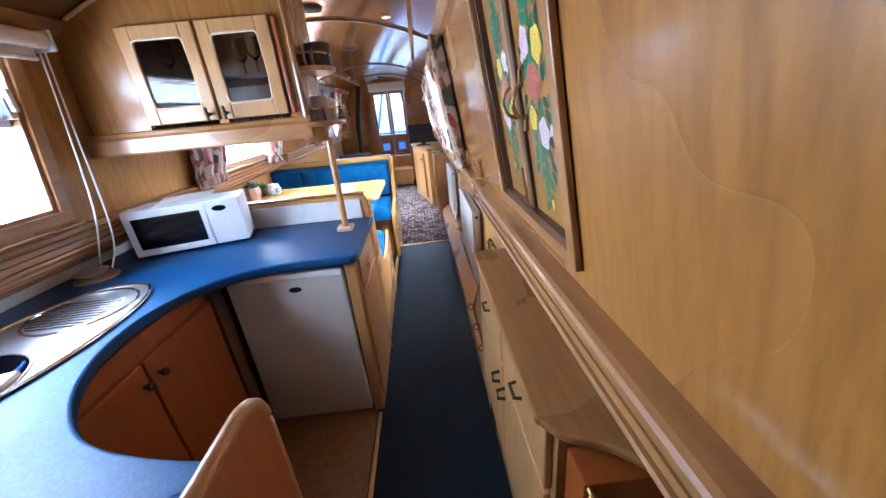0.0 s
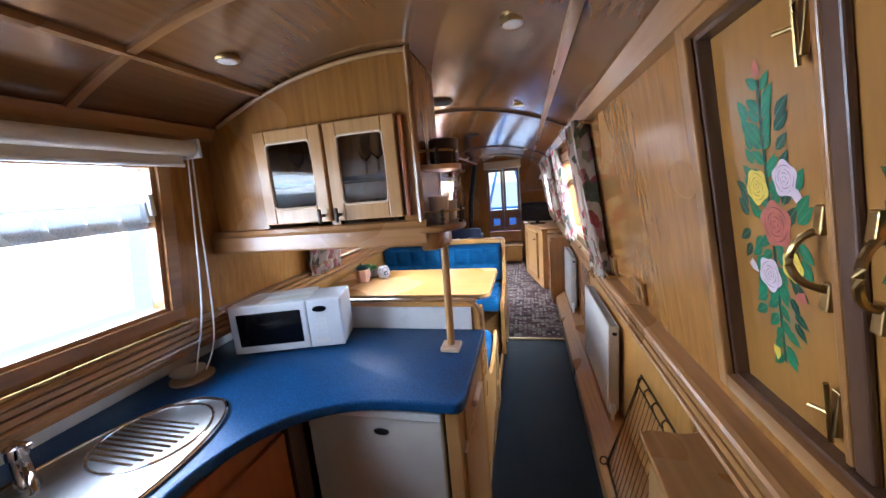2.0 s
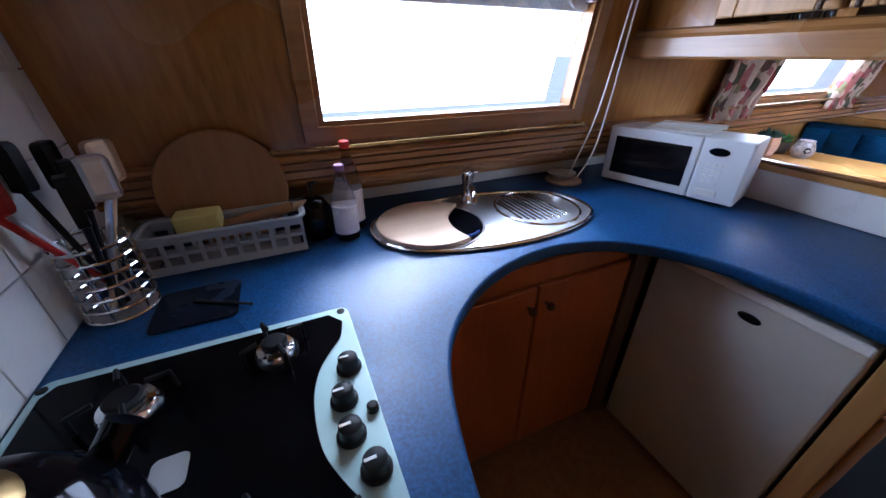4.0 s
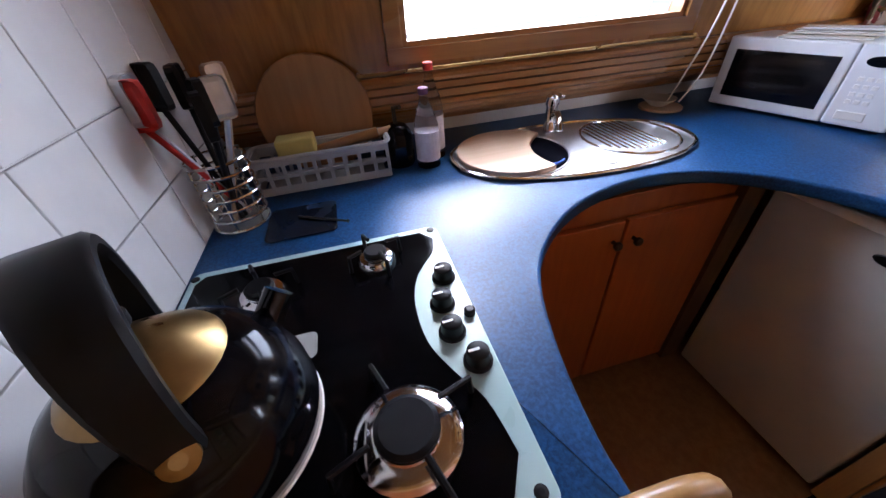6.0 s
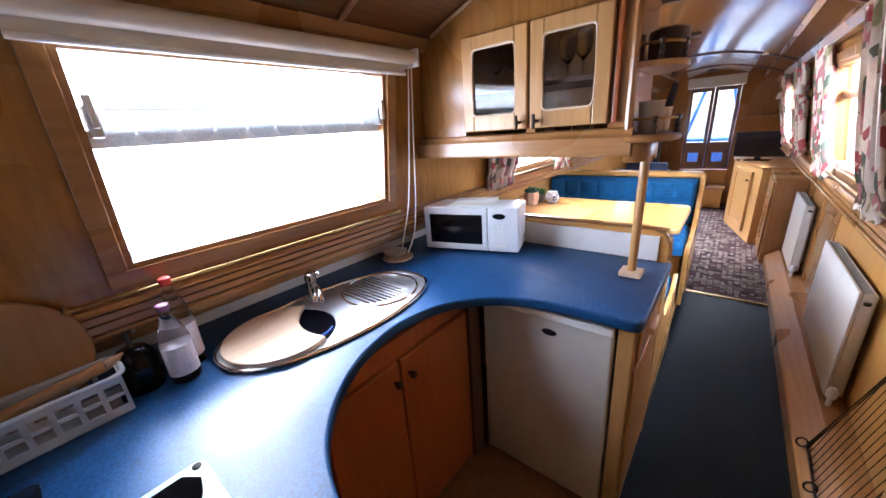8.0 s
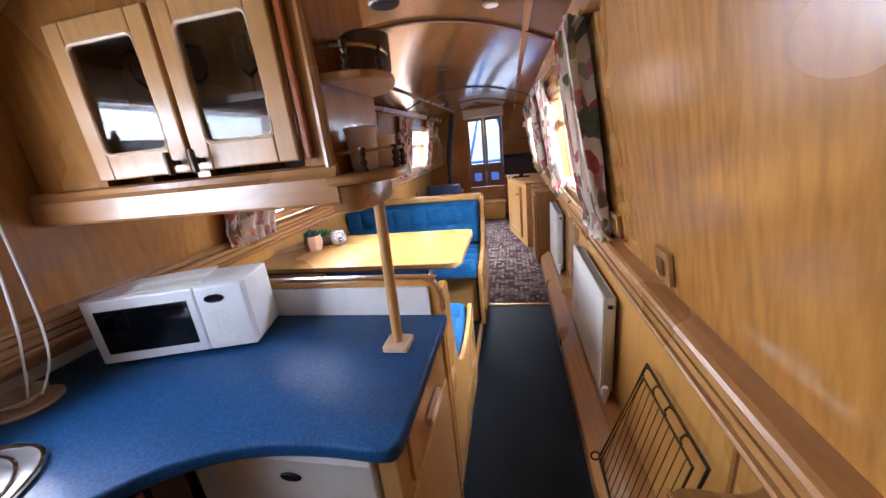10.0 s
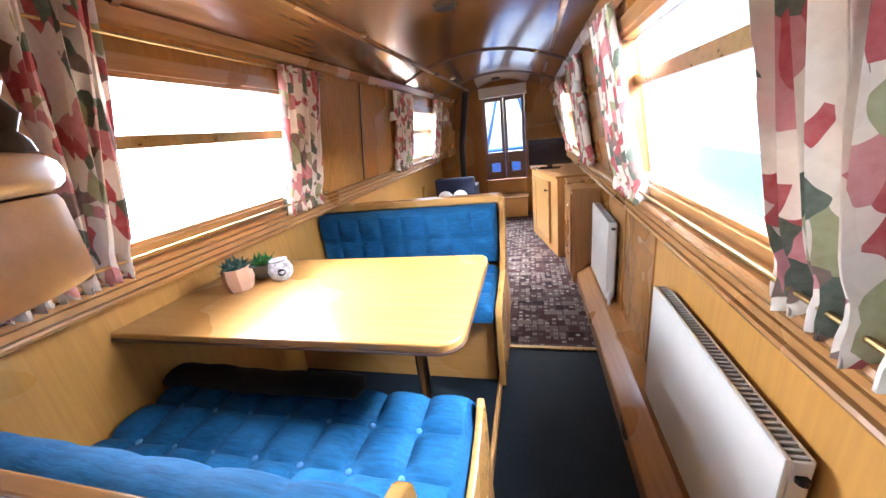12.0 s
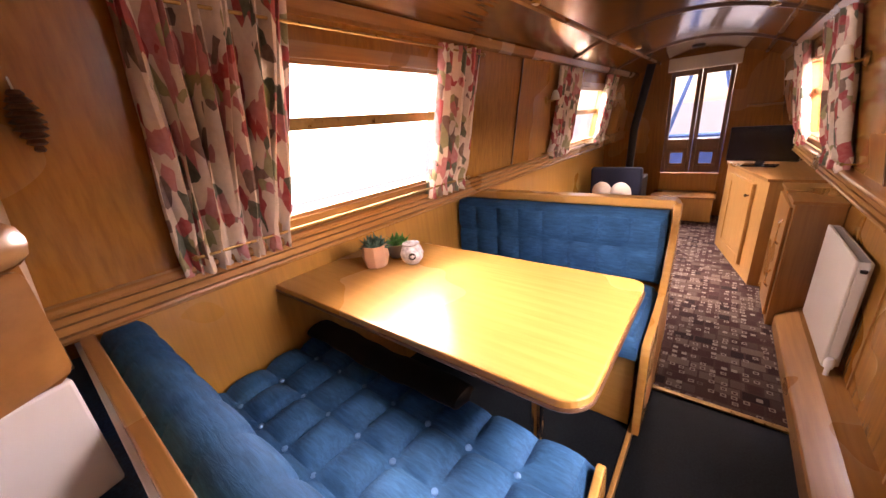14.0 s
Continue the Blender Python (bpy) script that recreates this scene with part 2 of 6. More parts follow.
def part(name, bm, mat, parent=None, label="", smooth=False):
    me = bpy.data.meshes.new(name)
    bmesh.ops.recalc_face_normals(bm, faces=bm.faces)
    if smooth:
        for f in bm.faces:
            f.smooth = True
        for e in bm.edges:
            if len(e.link_faces) == 2 and e.calc_face_angle(0) > 0.7:
                e.smooth = False
    bm.to_mesh(me)
    bm.free()
    me.materials.append(mat)
    ob = new(name, me)
    if parent:
        ob.parent = parent
    if label:
        ob["label"] = label
    return ob


def thing(name, label, category, group="", at=(0, 0, 0), kind=""):
    ob = new(name)
    ob.location = at
    ob.empty_display_size = 0.05
    return tagged(ob, label, category, group, kind)


def box(lo, hi, bevel=0.0, bm=None, seg=2):
    own = bmesh.new()
    bmesh.ops.create_cube(own, size=1)
    for v in own.verts:
        v.co = Vector([lo[i] + (v.co[i] + 0.5) * (hi[i] - lo[i]) for i in range(3)])
    if bevel:
        bmesh.ops.bevel(own, geom=own.edges[:], offset=bevel, segments=seg, affect="EDGES", profile=0.5)
    return join(bm, own)


def join(bm, own):
    if bm is None:
        return own
    me = bpy.data.meshes.new("tmp")
    own.to_mesh(me)
    own.free()
    bm.from_mesh(me)
    bpy.data.meshes.remove(me)
    return bm


def prism(points, axis, a, b, bevel=0.0, bm=None, seg=2):
    """A closed outline in the two other axes, drawn out along axis from a to b."""
    own = bmesh.new()
    k = "xyz".index(axis)

    def put(p, h):
        c = list(p)
        c.insert(k, h)
        return own.verts.new(c)
    lo, hi = [put(p, a) for p in points], [put(p, b) for p in points]
    own.faces.new(lo)
    own.faces.new(hi[::-1])
    for i in range(len(points)):
        j = (i + 1) % len(points)
        own.faces.new((lo[j], lo[i], hi[i], hi[j]))
    bmesh.ops.recalc_face_normals(own, faces=own.faces)
    if bevel:
        ends = [e for e in own.edges if abs(e.verts[0].co[k] - e.verts[1].co[k]) < 1e-6]
        bmesh.ops.bevel(own, geom=ends, offset=bevel, segments=seg, affect="EDGES", profile=0.5)
    return join(bm, own)


def lathe(profile, n=24, bm=None, at=(0, 0, 0)):
    """Rows of radius and height turned about z."""
    own = bmesh.new()
    rings = [[own.verts.new((at[0] + max(r, 1e-4) * math.cos(6.28319 * i / n), at[1] + max(r, 1e-4) * math.sin(6.28319 * i / n), at[2] + z)) for i in range(n)] for r, z in profile]
    for a, b in zip(rings, rings[1:]):
        for i in range(n):
            own.faces.new((a[i], a[(i + 1) % n], b[(i + 1) % n], b[i]))
    own.faces.new(rings[0][::-1])
    own.faces.new(rings[-1])
    return join(bm, own)


def tube(path, r, n=8, bm=None, closed=False):
    own = bmesh.new()
    pts = [Vector(p) for p in path]
    rings = []
    for i, p in enumerate(pts):
        if closed:
            d = pts[(i + 1) % len(pts)] - pts[i - 1]
        else:
            d = pts[min(i + 1, len(pts) - 1)] - pts[max(i - 1, 0)]
        q = d.to_track_quat("Z", "Y")
        rings.append([own.verts.new(p + q @ Vector((r * math.cos(6.28319 * k / n), r * math.sin(6.28319 * k / n), 0))) for k in range(n)])
    pairs = list(zip(rings, rings[1:])) + ([(rings[-1], rings[0])] if closed else [])
    for a, b in pairs:
        for k in range(n):
            own.faces.new((a[k], a[(k + 1) % n], b[(k + 1) % n], b[k]))
    if not closed:
        own.faces.new(rings[0][::-1])
        own.faces.new(rings[-1])
    return join(bm, own)


def arc(cx, cy, r, a0, a1, n=8):
    return [(cx + r * math.cos(radians(a0 + (a1 - a0) * i / n)), cy + r * math.sin(radians(a0 + (a1 - a0) * i / n))) for i in range(n + 1)]


def rounded(x0, y0, x1, y1, r, n=6):
    return arc(x1 - r, y1 - r, r, 0, 90, n) + arc(x0 + r, y1 - r, r, 90, 180, n) + arc(x0 + r, y0 + r, r, 180, 270, n) + arc(x1 - r, y0 + r, r, 270, 360, n)


def left(z):
    return 0.192 + 0.15 * (z - 1.19)


def right(z):
    return 1.845 - 0.155 * (z - 1.12)


def roof(x):
    return 2.02 - 0.18 * ((x - 1.01) / 0.725) ** 2


# ---- structure ----
Y0, Y1 = -4.0, 5.6


def side_wall(name, face, out, y0, y1, z0, z1, holes, label):
    """A leaning cabin side with square window openings through it."""
    ys = sorted({y0, y1, *[h[0] for h in holes], *[h[1] for h in holes]})
    zs = sorted({z0, z1, *[h[2] for h in holes], *[h[3] for h in holes]})
    bm = bmesh.new()
    for ya, yb in zip(ys, ys[1:]):
        for za, zb in zip(zs, zs[1:]):
            if any(h[0] <= ya and yb <= h[1] and h[2] <= za and zb <= h[3] for h in holes):
                continue
            prism([(face(za), za), (face(za) + out, za), (face(zb) + out, zb), (face(zb), zb)], "y", ya, yb, bm=bm)
    bmesh.ops.remove_doubles(bm, verts=bm.verts, dist=1e-4)
    bm.verts.index_update()
    seen = {}
    for f in bm.faces:
        seen.setdefault(tuple(sorted(v.index for v in f.verts)), []).append(f)
    bmesh.ops.delete(bm, geom=[f for fs in seen.values() if len(fs) > 1 for f in fs], context="FACES")
    return tagged(part(name, bm, WALL), label, "wall", kind="structure")


GALLEY_WIN = (-1.568, -0.652, 1.208, 1.722)
DINETTE_WIN = (0.45, 1.40, 1.19, 1.69)
SALOON_WIN = (3.15, 4.15, 1.17, 1.66)
DINETTE_R = (0.25, 1.38, 1.15, 1.68)
SALOON_R = (2.55, 3.75, 1.15, 1.66)
HATCH = (-1.40, -0.87, 1.17, 1.77)
wall_left = side_wall("wall_left", left, -0.06, Y0, Y1, 1.03, 1.86, [GALLEY_WIN, DINETTE_WIN, SALOON_WIN], "varnished ply cabin side above the gunwale rail")
wall_right = side_wall("wall_right", right, 0.06, Y0, Y1, 0.98, 1.86, [DINETTE_R, SALOON_R, HATCH], "varnished ply cabin side with windows")
tagged(part("wall_left_lower", box((-0.12, Y0, 0), (-0.06, Y1, 1.10)), LOWER), "golden ply lining below the rail", "wall", kind="structure")
tagged(part("wall_right_lower", box((1.955, Y0, 0), (2.02, 1.425, 1.03)), LOWER), "golden ply lining below the rail", "wall", kind="structure")
tagged(part("wall_right_lower_fore", box((1.955, 1.425, 0), (2.02, Y1, 1.03)), WALL), "brown ply lining below the rail", "wall", kind="structure")


def rail(name, wall_x, face_x, z0, z1, s):
    """Gunwale rail: a moulded board that bridges the lower lining and the cabin side."""
    h = z1 - z0
    steps = [(-0.010, 0.0), (0.0, 0.05), (0.003, 0.13), (0.0, 0.20), (-0.014, 0.22), (-0.014, 0.25), (-0.004, 0.27), (-0.004, 0.46), (-0.016, 0.48), (-0.016, 0.52),
             (-0.004, 0.54), (-0.004, 0.70), (-0.014, 0.72), (-0.014, 0.75), (0.001, 0.77), (0.005, 0.86), (0.001, 0.95), (-0.008, 1.0), (-0.03, 1.02)]
    prof = [(wall_x, z0)] + [(face_x + s * d, z0 + q * h) for d, q in steps] + [(wall_x, z1 + 0.02 * h)]
    return tagged(part(name, prism(prof, "y", Y0, Y1), TRIM), "moulded oak rail along the cabin side", "rail", kind="structure")


rail("trim_gunwale_left", -0.06, 0.212, 1.045, 1.14, 1)
rail("trim_gunwale_right", 1.955, 1.800, 1.005, 1.095, -1)

bm = bmesh.new()
N = 20
xs = [0.24 + (1.765 - 0.24) * i / N for i in range(N + 1)]
prof = [(x, roof(x)) for x in xs] + [(x, roof(x) + 0.05) for x in reversed(xs)]
ceiling = tagged(part("ceiling", prism(prof, "y", Y0, Y1), CEIL, smooth=True), "arched varnished ply ceiling", "ceiling", kind="structure")


def ceiling_bead(name, y, x0=0.29, x1=1.73, w=0.022):
    pts = [(x0 + (x1 - x0) * i / 16, roof(x0 + (x1 - x0) * i / 16)) for i in range(17)]
    prof = [(x, z - 0.012) for x, z in pts] + [(x, z + 0.004) for x, z in reversed(pts)]
    return tagged(part(name, prism(prof, "y", y - w / 2, y + w / 2), TRIM_X if y < 0.5 else DARKWOOD), "thin cover strip across the ceiling", "trim", kind="structure")


for y in (-2.4, -0.87, 0.62, 3.0, 4.4):
    ceiling_bead("trim_ceiling_cross", y)
for x in (0.55, 1.58):
    z = roof(x)
    tagged(part("trim_ceiling_long", prism([(x - 0.012, z - 0.012), (x + 0.012, z - 0.012), (x + 0.014, z + 0.008), (x - 0.014, z + 0.008)], "y", Y0, Y1), TRIM), "cover strip along the ceiling", "trim", kind="structure")
tagged(part("trim_cornice_left", prism([(0.27, 1.80), (0.305, 1.815), (0.325, 1.85), (0.29, 1.87), (0.26, 1.85)], "y", Y0, Y1), TRIM), "oak cornice strip", "trim", kind="structure")
tagged(part("trim_cornice_right", prism([(1.755, 1.78), (1.72, 1.795), (1.695, 1.84), (1.73, 1.86), (1.77, 1.84)], "y", Y0, Y1), TRIM), "oak cornice strip", "trim", kind="structure")

tagged(part("floor", box((-0.12, Y0, -0.05), (2.02, Y1, -0.004)), RUBBER), "dark boarded cabin floor", "floor", kind="structure")
tagged(part("floor_aisle", box((1.215, Y0, -0.004), (1.80, 1.75, 0.0)), RUBBER), "dark blue black vinyl in the aisle", "floor", kind="structure")
tagged(part("floor_galley", box((-0.06, -1.9, -0.004), (1.19, -0.12, 0.004)), LINO), "tan lino in the galley recess", "floor", kind="structure")
tagged(part("floor_carpet", box((-0.06, 1.765, -0.004), (1.80, Y1, 0.006)), CARPET), "patchwork patterned maroon and grey carpet", "carpet", kind="structure")
tagged(part("trim_carpet_edge", box((1.20, 1.738, -0.003), (1.79, 1.768, 0.010), 0.003), BRASS), "brass strip at the carpet edge", "trim", kind="structure")
tagged(part("trim_lino_edge", box((1.197, -1.55, -0.003), (1.216, -0.62, 0.010), 0.003), CABINET), "pale strip at the lino edge", "trim", kind="structure")
tagged(part("floor_dinette", box((-0.06, -0.05, -0.004), (1.19, 1.74, 0.05)), RUBBER), "dark raised floor under the table", "floor", kind="structure")
tagged(part("trim_dinette_edge", box((1.191, -0.05, -0.003), (1.211, 1.737, 0.056), 0.004), CABINET), "oak edging of the raised floor", "trim", kind="structure")
tagged(part("baseboard_right", prism([(1.775, 0.0), (1.775, 0.09), (1.782, 0.10), (1.868, 0.17), (1.955, 0.175), (1.955, 0.0)], "y", Y0, 3.3), TRIM), "sloping oak duct board along the floor", "baseboard", kind="structure")

# bulkheads
def bulkhead_shape(x0, x1, z0=0.0):
    pts = [(x0, z0), (x1, z0)]
    m = 14
    for i in range(m + 1):
        x = x1 + (x0 - x1) * i / m
        pts.append((x, roof(min(max(x, 0.3), 1.74)) + 0.002))
    return pts


# Out of view: an added end wall that closes off the cabin.
tagged(part("wall_unseen_end", box((-0.12, Y0 - 0.04, 0), (2.02, Y0, 2.05)), WALL), "unseen ply end wall added to close the cabin", "wall", kind="structure")
tagged(part("wall_galley_end", prism(bulkhead_shape(-0.06, 1.24), "y", -2.17, -2.12), GROUT), "bulkhead behind the hob", "wall", kind="structure")
bow = bmesh.new()
prism(bulkhead_shape(-0.06, 0.70), "y", 5.6, 5.64, bm=bow)
prism(bulkhead_shape(1.34, 1.955), "y", 5.6, 5.64, bm=bow)
box((0.70, 5.6, 1.86), (1.34, 5.64, 2.05), bm=bow)
tagged(part("wall_bow_lower", box((0.70, 5.6, 0.0), (1.34, 5.64, 0.56)), LOWER), "golden ply panel below the bow doors", "wall", kind="structure")
tagged(part("wall_bow", bow, WALL), "ply bulkhead round the bow doors", "wall", kind="structure")

# ---- windows ----


def window(name, face, s, hole, label, bars=(), trim_mat=None, w=0.045, bar_mat=None):
    """Timber lined opening: lining boards, architrave, metal sash with its pane, and transom bars."""
    ya, yb, za, zb = hole
    t = thing(name, label, "window", kind="structure")
    mat = trim_mat or TRIM

    def at(z, d):
        return face(z) + s * d

    def strip(pname, y0, y1, z0, z1, d0, d1, m, bevel=0.003):
        part(pname, prism([(at(z0, d0), z0), (at(z0, d1), z0), (at(z1, d1), z1), (at(z1, d0), z1)], "y", y0, y1, bevel), m, t)
    strip("architrave", ya - w, yb + w, zb, zb + w, 0.002, 0.018, mat)
    strip("architrave", ya - w, yb + w, za - w * 0.9, za, 0.002, 0.020, mat)
    strip("architrave", ya - w, ya, za, zb, 0.002, 0.017, mat)
    strip("architrave", yb, yb + w, za, zb, 0.002, 0.017, mat)
    strip("frame", ya, ya + 0.016, za, zb, -0.05, 0.004, mat, 0)
    strip("frame", yb - 0.016, yb, za, zb, -0.05, 0.004, mat, 0)
    strip("frame", ya + 0.016, yb - 0.016, zb - 0.016, zb, -0.05, 0.004, mat, 0)
    strip("sill", ya + 0.016, yb - 0.016, za, za + 0.014, -0.05, 0.006, mat, 0)
    for z in bars:
        strip("transom", ya + 0.016, yb - 0.016, z - 0.02, z + 0.02, -0.05, -0.025, bar_mat or BRASS)
    g = part("pane", prism([(at(za, -0.045), za + 0.014), (at(za, -0.041), za + 0.014), (at(zb, -0.041), zb - 0.016), (at(zb, -0.045), zb - 0.016)], "y", ya + 0.016, yb - 0.016), GLAZE, t)
    g.visible_shadow = False
    return t


window("window_1", left, 1, GALLEY_WIN, "wide galley window, bright daylight behind it", (1.528,), bar_mat=WHITE)
window("window_2", left, 1, DINETTE_WIN, "wide window beside the table with a transom bar", (1.50,))
window("window_3", left, 1, SALOON_WIN, "saloon window with floral curtains", (1.45,))
window("window_4", right, -1, DINETTE_R, "window above the radiator with a transom bar", (1.52,))
window("window_5", right, -1, SALOON_R, "saloon window half covered by curtains", (1.45,))

# ---- galley: worktop and what is under it ----
EDGE = [(1.253, -0.093), (1.253, -0.60), (1.247, -0.638), (1.215, -0.655), (1.10, -0.652), (0.96, -0.662), (0.836, -0.698), (0.735, -0.765), (0.66, -0.86), (0.62, -1.0), (0.626, -1.12), (0.662, -1.24), (0.725, -1.345), (0.815, -1.436), (0.91, -1.487), (1.03, -1.522), (1.14, -1.54), (1.222, -1.542), (1.222, -1.56), (1.222, -2.12)]


def smooth_curve(pts, n=4):
    out = []
    for i in range(len(pts) - 1):
        p0, p1, p2, p3 = (Vector(pts[min(max(k, 0), len(pts) - 1)]) for k in (i - 1, i, i + 1, i + 2))
        for j in range(n):
            t = j / n
            out.append(tuple(0.5 * ((2 * p1) + (p2 - p0) * t + (2 * p0 - 5 * p1 + 4 * p2 - p3) * t * t + (3 * p1 - p0 - 3 * p2 + p3) * t ** 3)))
    return out + [pts[-1]]


curve = smooth_curve(EDGE[1:-1], 4)
outline = [(-0.05, -0.093), EDGE[0]] + curve + [EDGE[-1], (-0.05, -2.12)]
wt = thing("worktop", "curved blue speckled laminate worktop with rounded edge", "worktop")
part("slab", prism(outline, "z", 0.872, 0.91, 0.008, seg=3), COUNTER, wt, smooth=True)
part("upstand", box((-0.05, -2.115, 0.911), (0.03, -0.125, 0.955), 0.003), TILE, wt, "white tiled upstand")

PLANK = bmesh.new()
for i, (za, zb) in enumerate(((0.957, 0.985), (0.988, 1.013), (1.016, 1.043))):
    box((-0.05, -2.115, za), (0.05 + 0.055 * i, -0.125, zb), 0.004, bm=PLANK)
tagged(part("trim_galley_boards", PLANK, TRIM), "stepped oak boards under the galley window", "trim", kind="structure")

# base cupboards under the sink
cb = thing("base_cupboard", "reddish varnished cupboard under the sink worktop", "cupboard")
part("body", box((-0.04, -1.56, 0.03), (0.625, -0.64, 0.868)), ORANGE, cb)
part("plinth", box((-0.03, -1.56, 0.005), (0.59, -0.64, 0.03)), DARKWOOD, cb)


def knob(parent, p, axis, mat=None, r=0.013):
    bm = lathe([(0.006, 0), (0.005, 0.012), (r, 0.017), (r, 0.026), (r * 0.6, 0.031)], 12)
    q = Vector(axis).to_track_quat("Z", "Y").to_matrix().to_4x4()
    bmesh.ops.transform(bm, matrix=Matrix.Translation(p) @ q, verts=bm.verts)
    return part("knob", bm, mat or BRONZE, parent, "dark bronze knob", smooth=True)


def shaker_door(parent, lo, hi, axis, s, mat, rail_w=0.05, panel=True):
    """A framed cupboard door in the plane across axis, whose front looks along s."""
    k = "xyz".index(axis)
    h = 1 - k

    def slab(u0, u1, z0, z1, d0, d1, bevel):
        a, b = [0, 0, z0], [0, 0, z1]
        a[h], b[h] = u0, u1
        a[k], b[k] = sorted((lo[k] + s * d0, lo[k] + s * d1))
        return box(a, b, bevel)
    u0, u1, z0, z1 = lo[h], hi[h], lo[2], hi[2]
    d = part("door", slab(u0, u1, z0, z1, 0, 0.012, 0.002), mat, parent)
    for name, a in (("stile", (u0, u0 + rail_w, z0, z1)), ("stile", (u1 - rail_w, u1, z0, z1)), ("door_rail", (u0 + rail_w, u1 - rail_w, z0, z0 + rail_w)), ("door_rail", (u0 + rail_w, u1 - rail_w, z1 - rail_w, z1))):
        part(name, slab(*a, 0.0125, 0.022, 0.003), mat, d)
    return d


d = part("door", box((0.626, -1.36, 0.06), (0.646, -1.085, 0.80), 0.004), ORANGE, cb)
knob(d, (0.646, -1.11, 0.735), (1, 0, 0))
d = part("door", box((0.626, -1.075, 0.06), (0.646, -0.71, 0.80), 0.004), ORANGE, cb)
knob(d, (0.646, -1.045, 0.735), (1, 0, 0))
part("corner_post", box((0.57, -0.702, 0.03), (0.655, -0.63, 0.868)), DARKWOOD, cb)

hc = thing("hob_cupboard", "varnished cupboard under the hob worktop", "cupboard")
part("body", box((0.68, -2.115, 0.03), (1.215, -1.60, 0.868), 0.003), ORANGE, hc)
part("plinth", box((0.70, -2.11, 0.005), (1.19, -1.64, 0.03)), DARKWOOD, hc)
part("door", box((0.74, -1.60, 0.07), (1.17, -1.582, 0.84), 0.004), ORANGE, hc)

# fridge
fr = thing("fridge", "small white under-counter fridge with a flat door", "fridge")
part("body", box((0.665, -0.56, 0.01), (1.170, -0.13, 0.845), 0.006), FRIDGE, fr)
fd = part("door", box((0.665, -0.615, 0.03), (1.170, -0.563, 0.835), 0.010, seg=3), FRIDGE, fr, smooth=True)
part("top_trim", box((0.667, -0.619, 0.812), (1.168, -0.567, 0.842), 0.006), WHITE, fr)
bm = lathe([(0.028, 0), (0.028, 0.003), (0.022, 0.005)], 20)
bmesh.ops.transform(bm, matrix=Matrix.Translation((0.952, -0.615, 0.762)) @ Matrix.Rotation(radians(90), 4, "X") @ Matrix.Diagonal((1, 0.45, 1, 1)), verts=bm.verts)
part("badge", bm, MATTE, fd, "dark oval badge")
ep = thing("worktop_end_panel", "light oak end panel with a drawer front", "panel")
part("board", box((1.180, -0.612, 0.012), (1.228, -0.12, 0.87), 0.004), CABINET, ep)
d = part("drawer_front", box((1.2285, -0.55, 0.70), (1.238, -0.16, 0.85), 0.003), CABINET, ep)
part("handle", box((1.239, -0.43, 0.75), (1.260, -0.30, 0.775), 0.006), BOARD, d, "pale wooden pull")
part("lower_door", box((1.2285, -0.58, 0.08), (1.238, -0.14, 0.68), 0.003), CABINET, ep)

# partition between worktop and dinette
pt = thing("partition", "low oak partition with a white splash strip behind the worktop", "partition")
shape = [(-0.06, 0.0)] + [(1.235, 0.0)] + [(1.235, 0.97)] + arc(1.185, 0.99, 0.05, 0, 90, 6) + [(-0.06, 1.04)]
part("board", prism(shape, "y", -0.092, -0.068, 0.004), TABLE, pt)
part("cap", prism(smooth_curve([(-0.06, 1.052), (0.6, 1.052), (1.17, 1.052), (1.22, 1.032), (1.244, 0.98), (1.246, 0.92)], 4) + [(1.236, 0.92), (1.234, 0.98), (1.21, 1.024), (1.17, 1.042), (-0.06, 1.042)], "y", -0.0945, -0.0655, 0.005, seg=3), TRIM_X, pt)
part("splash_strip", box((0.035, -0.104, 0.911), (1.20, -0.0925, 1.018), 0.002), WHITE, pt, "white splash strip")

# ---- upper cupboard with glazed doors ----
uc = thing("glazed_wall_cupboard", "oak wall cupboard with two glazed doors and open end shelves", "cupboard")
CY0, CY1, CX0, CX1, CZ0, CZ1 = -0.43, -0.10, 0.26, 1.108, 1.43, 1.93
front = bmesh.new()
pts = [(CX0, 1.80), (CX1, 1.80)] + [(CX1 + (CX0 - CX1) * i / 10, roof(CX1 + (CX0 - CX1) * i / 10) - 0.004) for i in range(11)]
prism(pts, "y", CY0, CY0 + 0.02, bm=front)
box((CX0, CY0, CZ0), (0.49, CY0 + 0.02, 1.80), bm=front)
box((0.765, CY0, CZ0), (0.80, CY0 + 0.02, 1.80), bm=front)
box((1.05, CY0, CZ0), (CX1, CY0 + 0.02, 1.80), bm=front)
part("face_frame", front, WALL, uc)
part("back_panel", prism([(CX0, CZ0), (CX1, CZ0)] + pts[2:], "y", CY1 - 0.02, CY1), WALL, uc)
part("end_panel", prism([(CY0 + 0.02, CZ0), (CY1 - 0.02, CZ0), (CY1 - 0.02, roof(1.10) - 0.004), (CY0 + 0.02, roof(1.10) - 0.004)], "x", CX1 - 0.02, CX1), WALL, uc)
part("corner_bead", tube([(CX1 + 0.004, CY0 - 0.002, CZ0), (CX1 + 0.004, CY0 - 0.002, roof(1.10) - 0.006)], 0.012), TRIM_Z, uc)
pth = [(x, CY0 - 0.006, roof(x) - 0.012) for x in [CX0 + 0.08 + (CX1 - CX0 - 0.08) * i / 10 for i in range(11)]]
part("scribe_bead", tube(pth, 0.007, 6), CABINET, uc)
part("base_board", box((CX0, CY0 + 0.02, CZ0), (CX1 - 0.02, CY1 - 0.02, CZ0 + 0.02)), CABINET, uc)
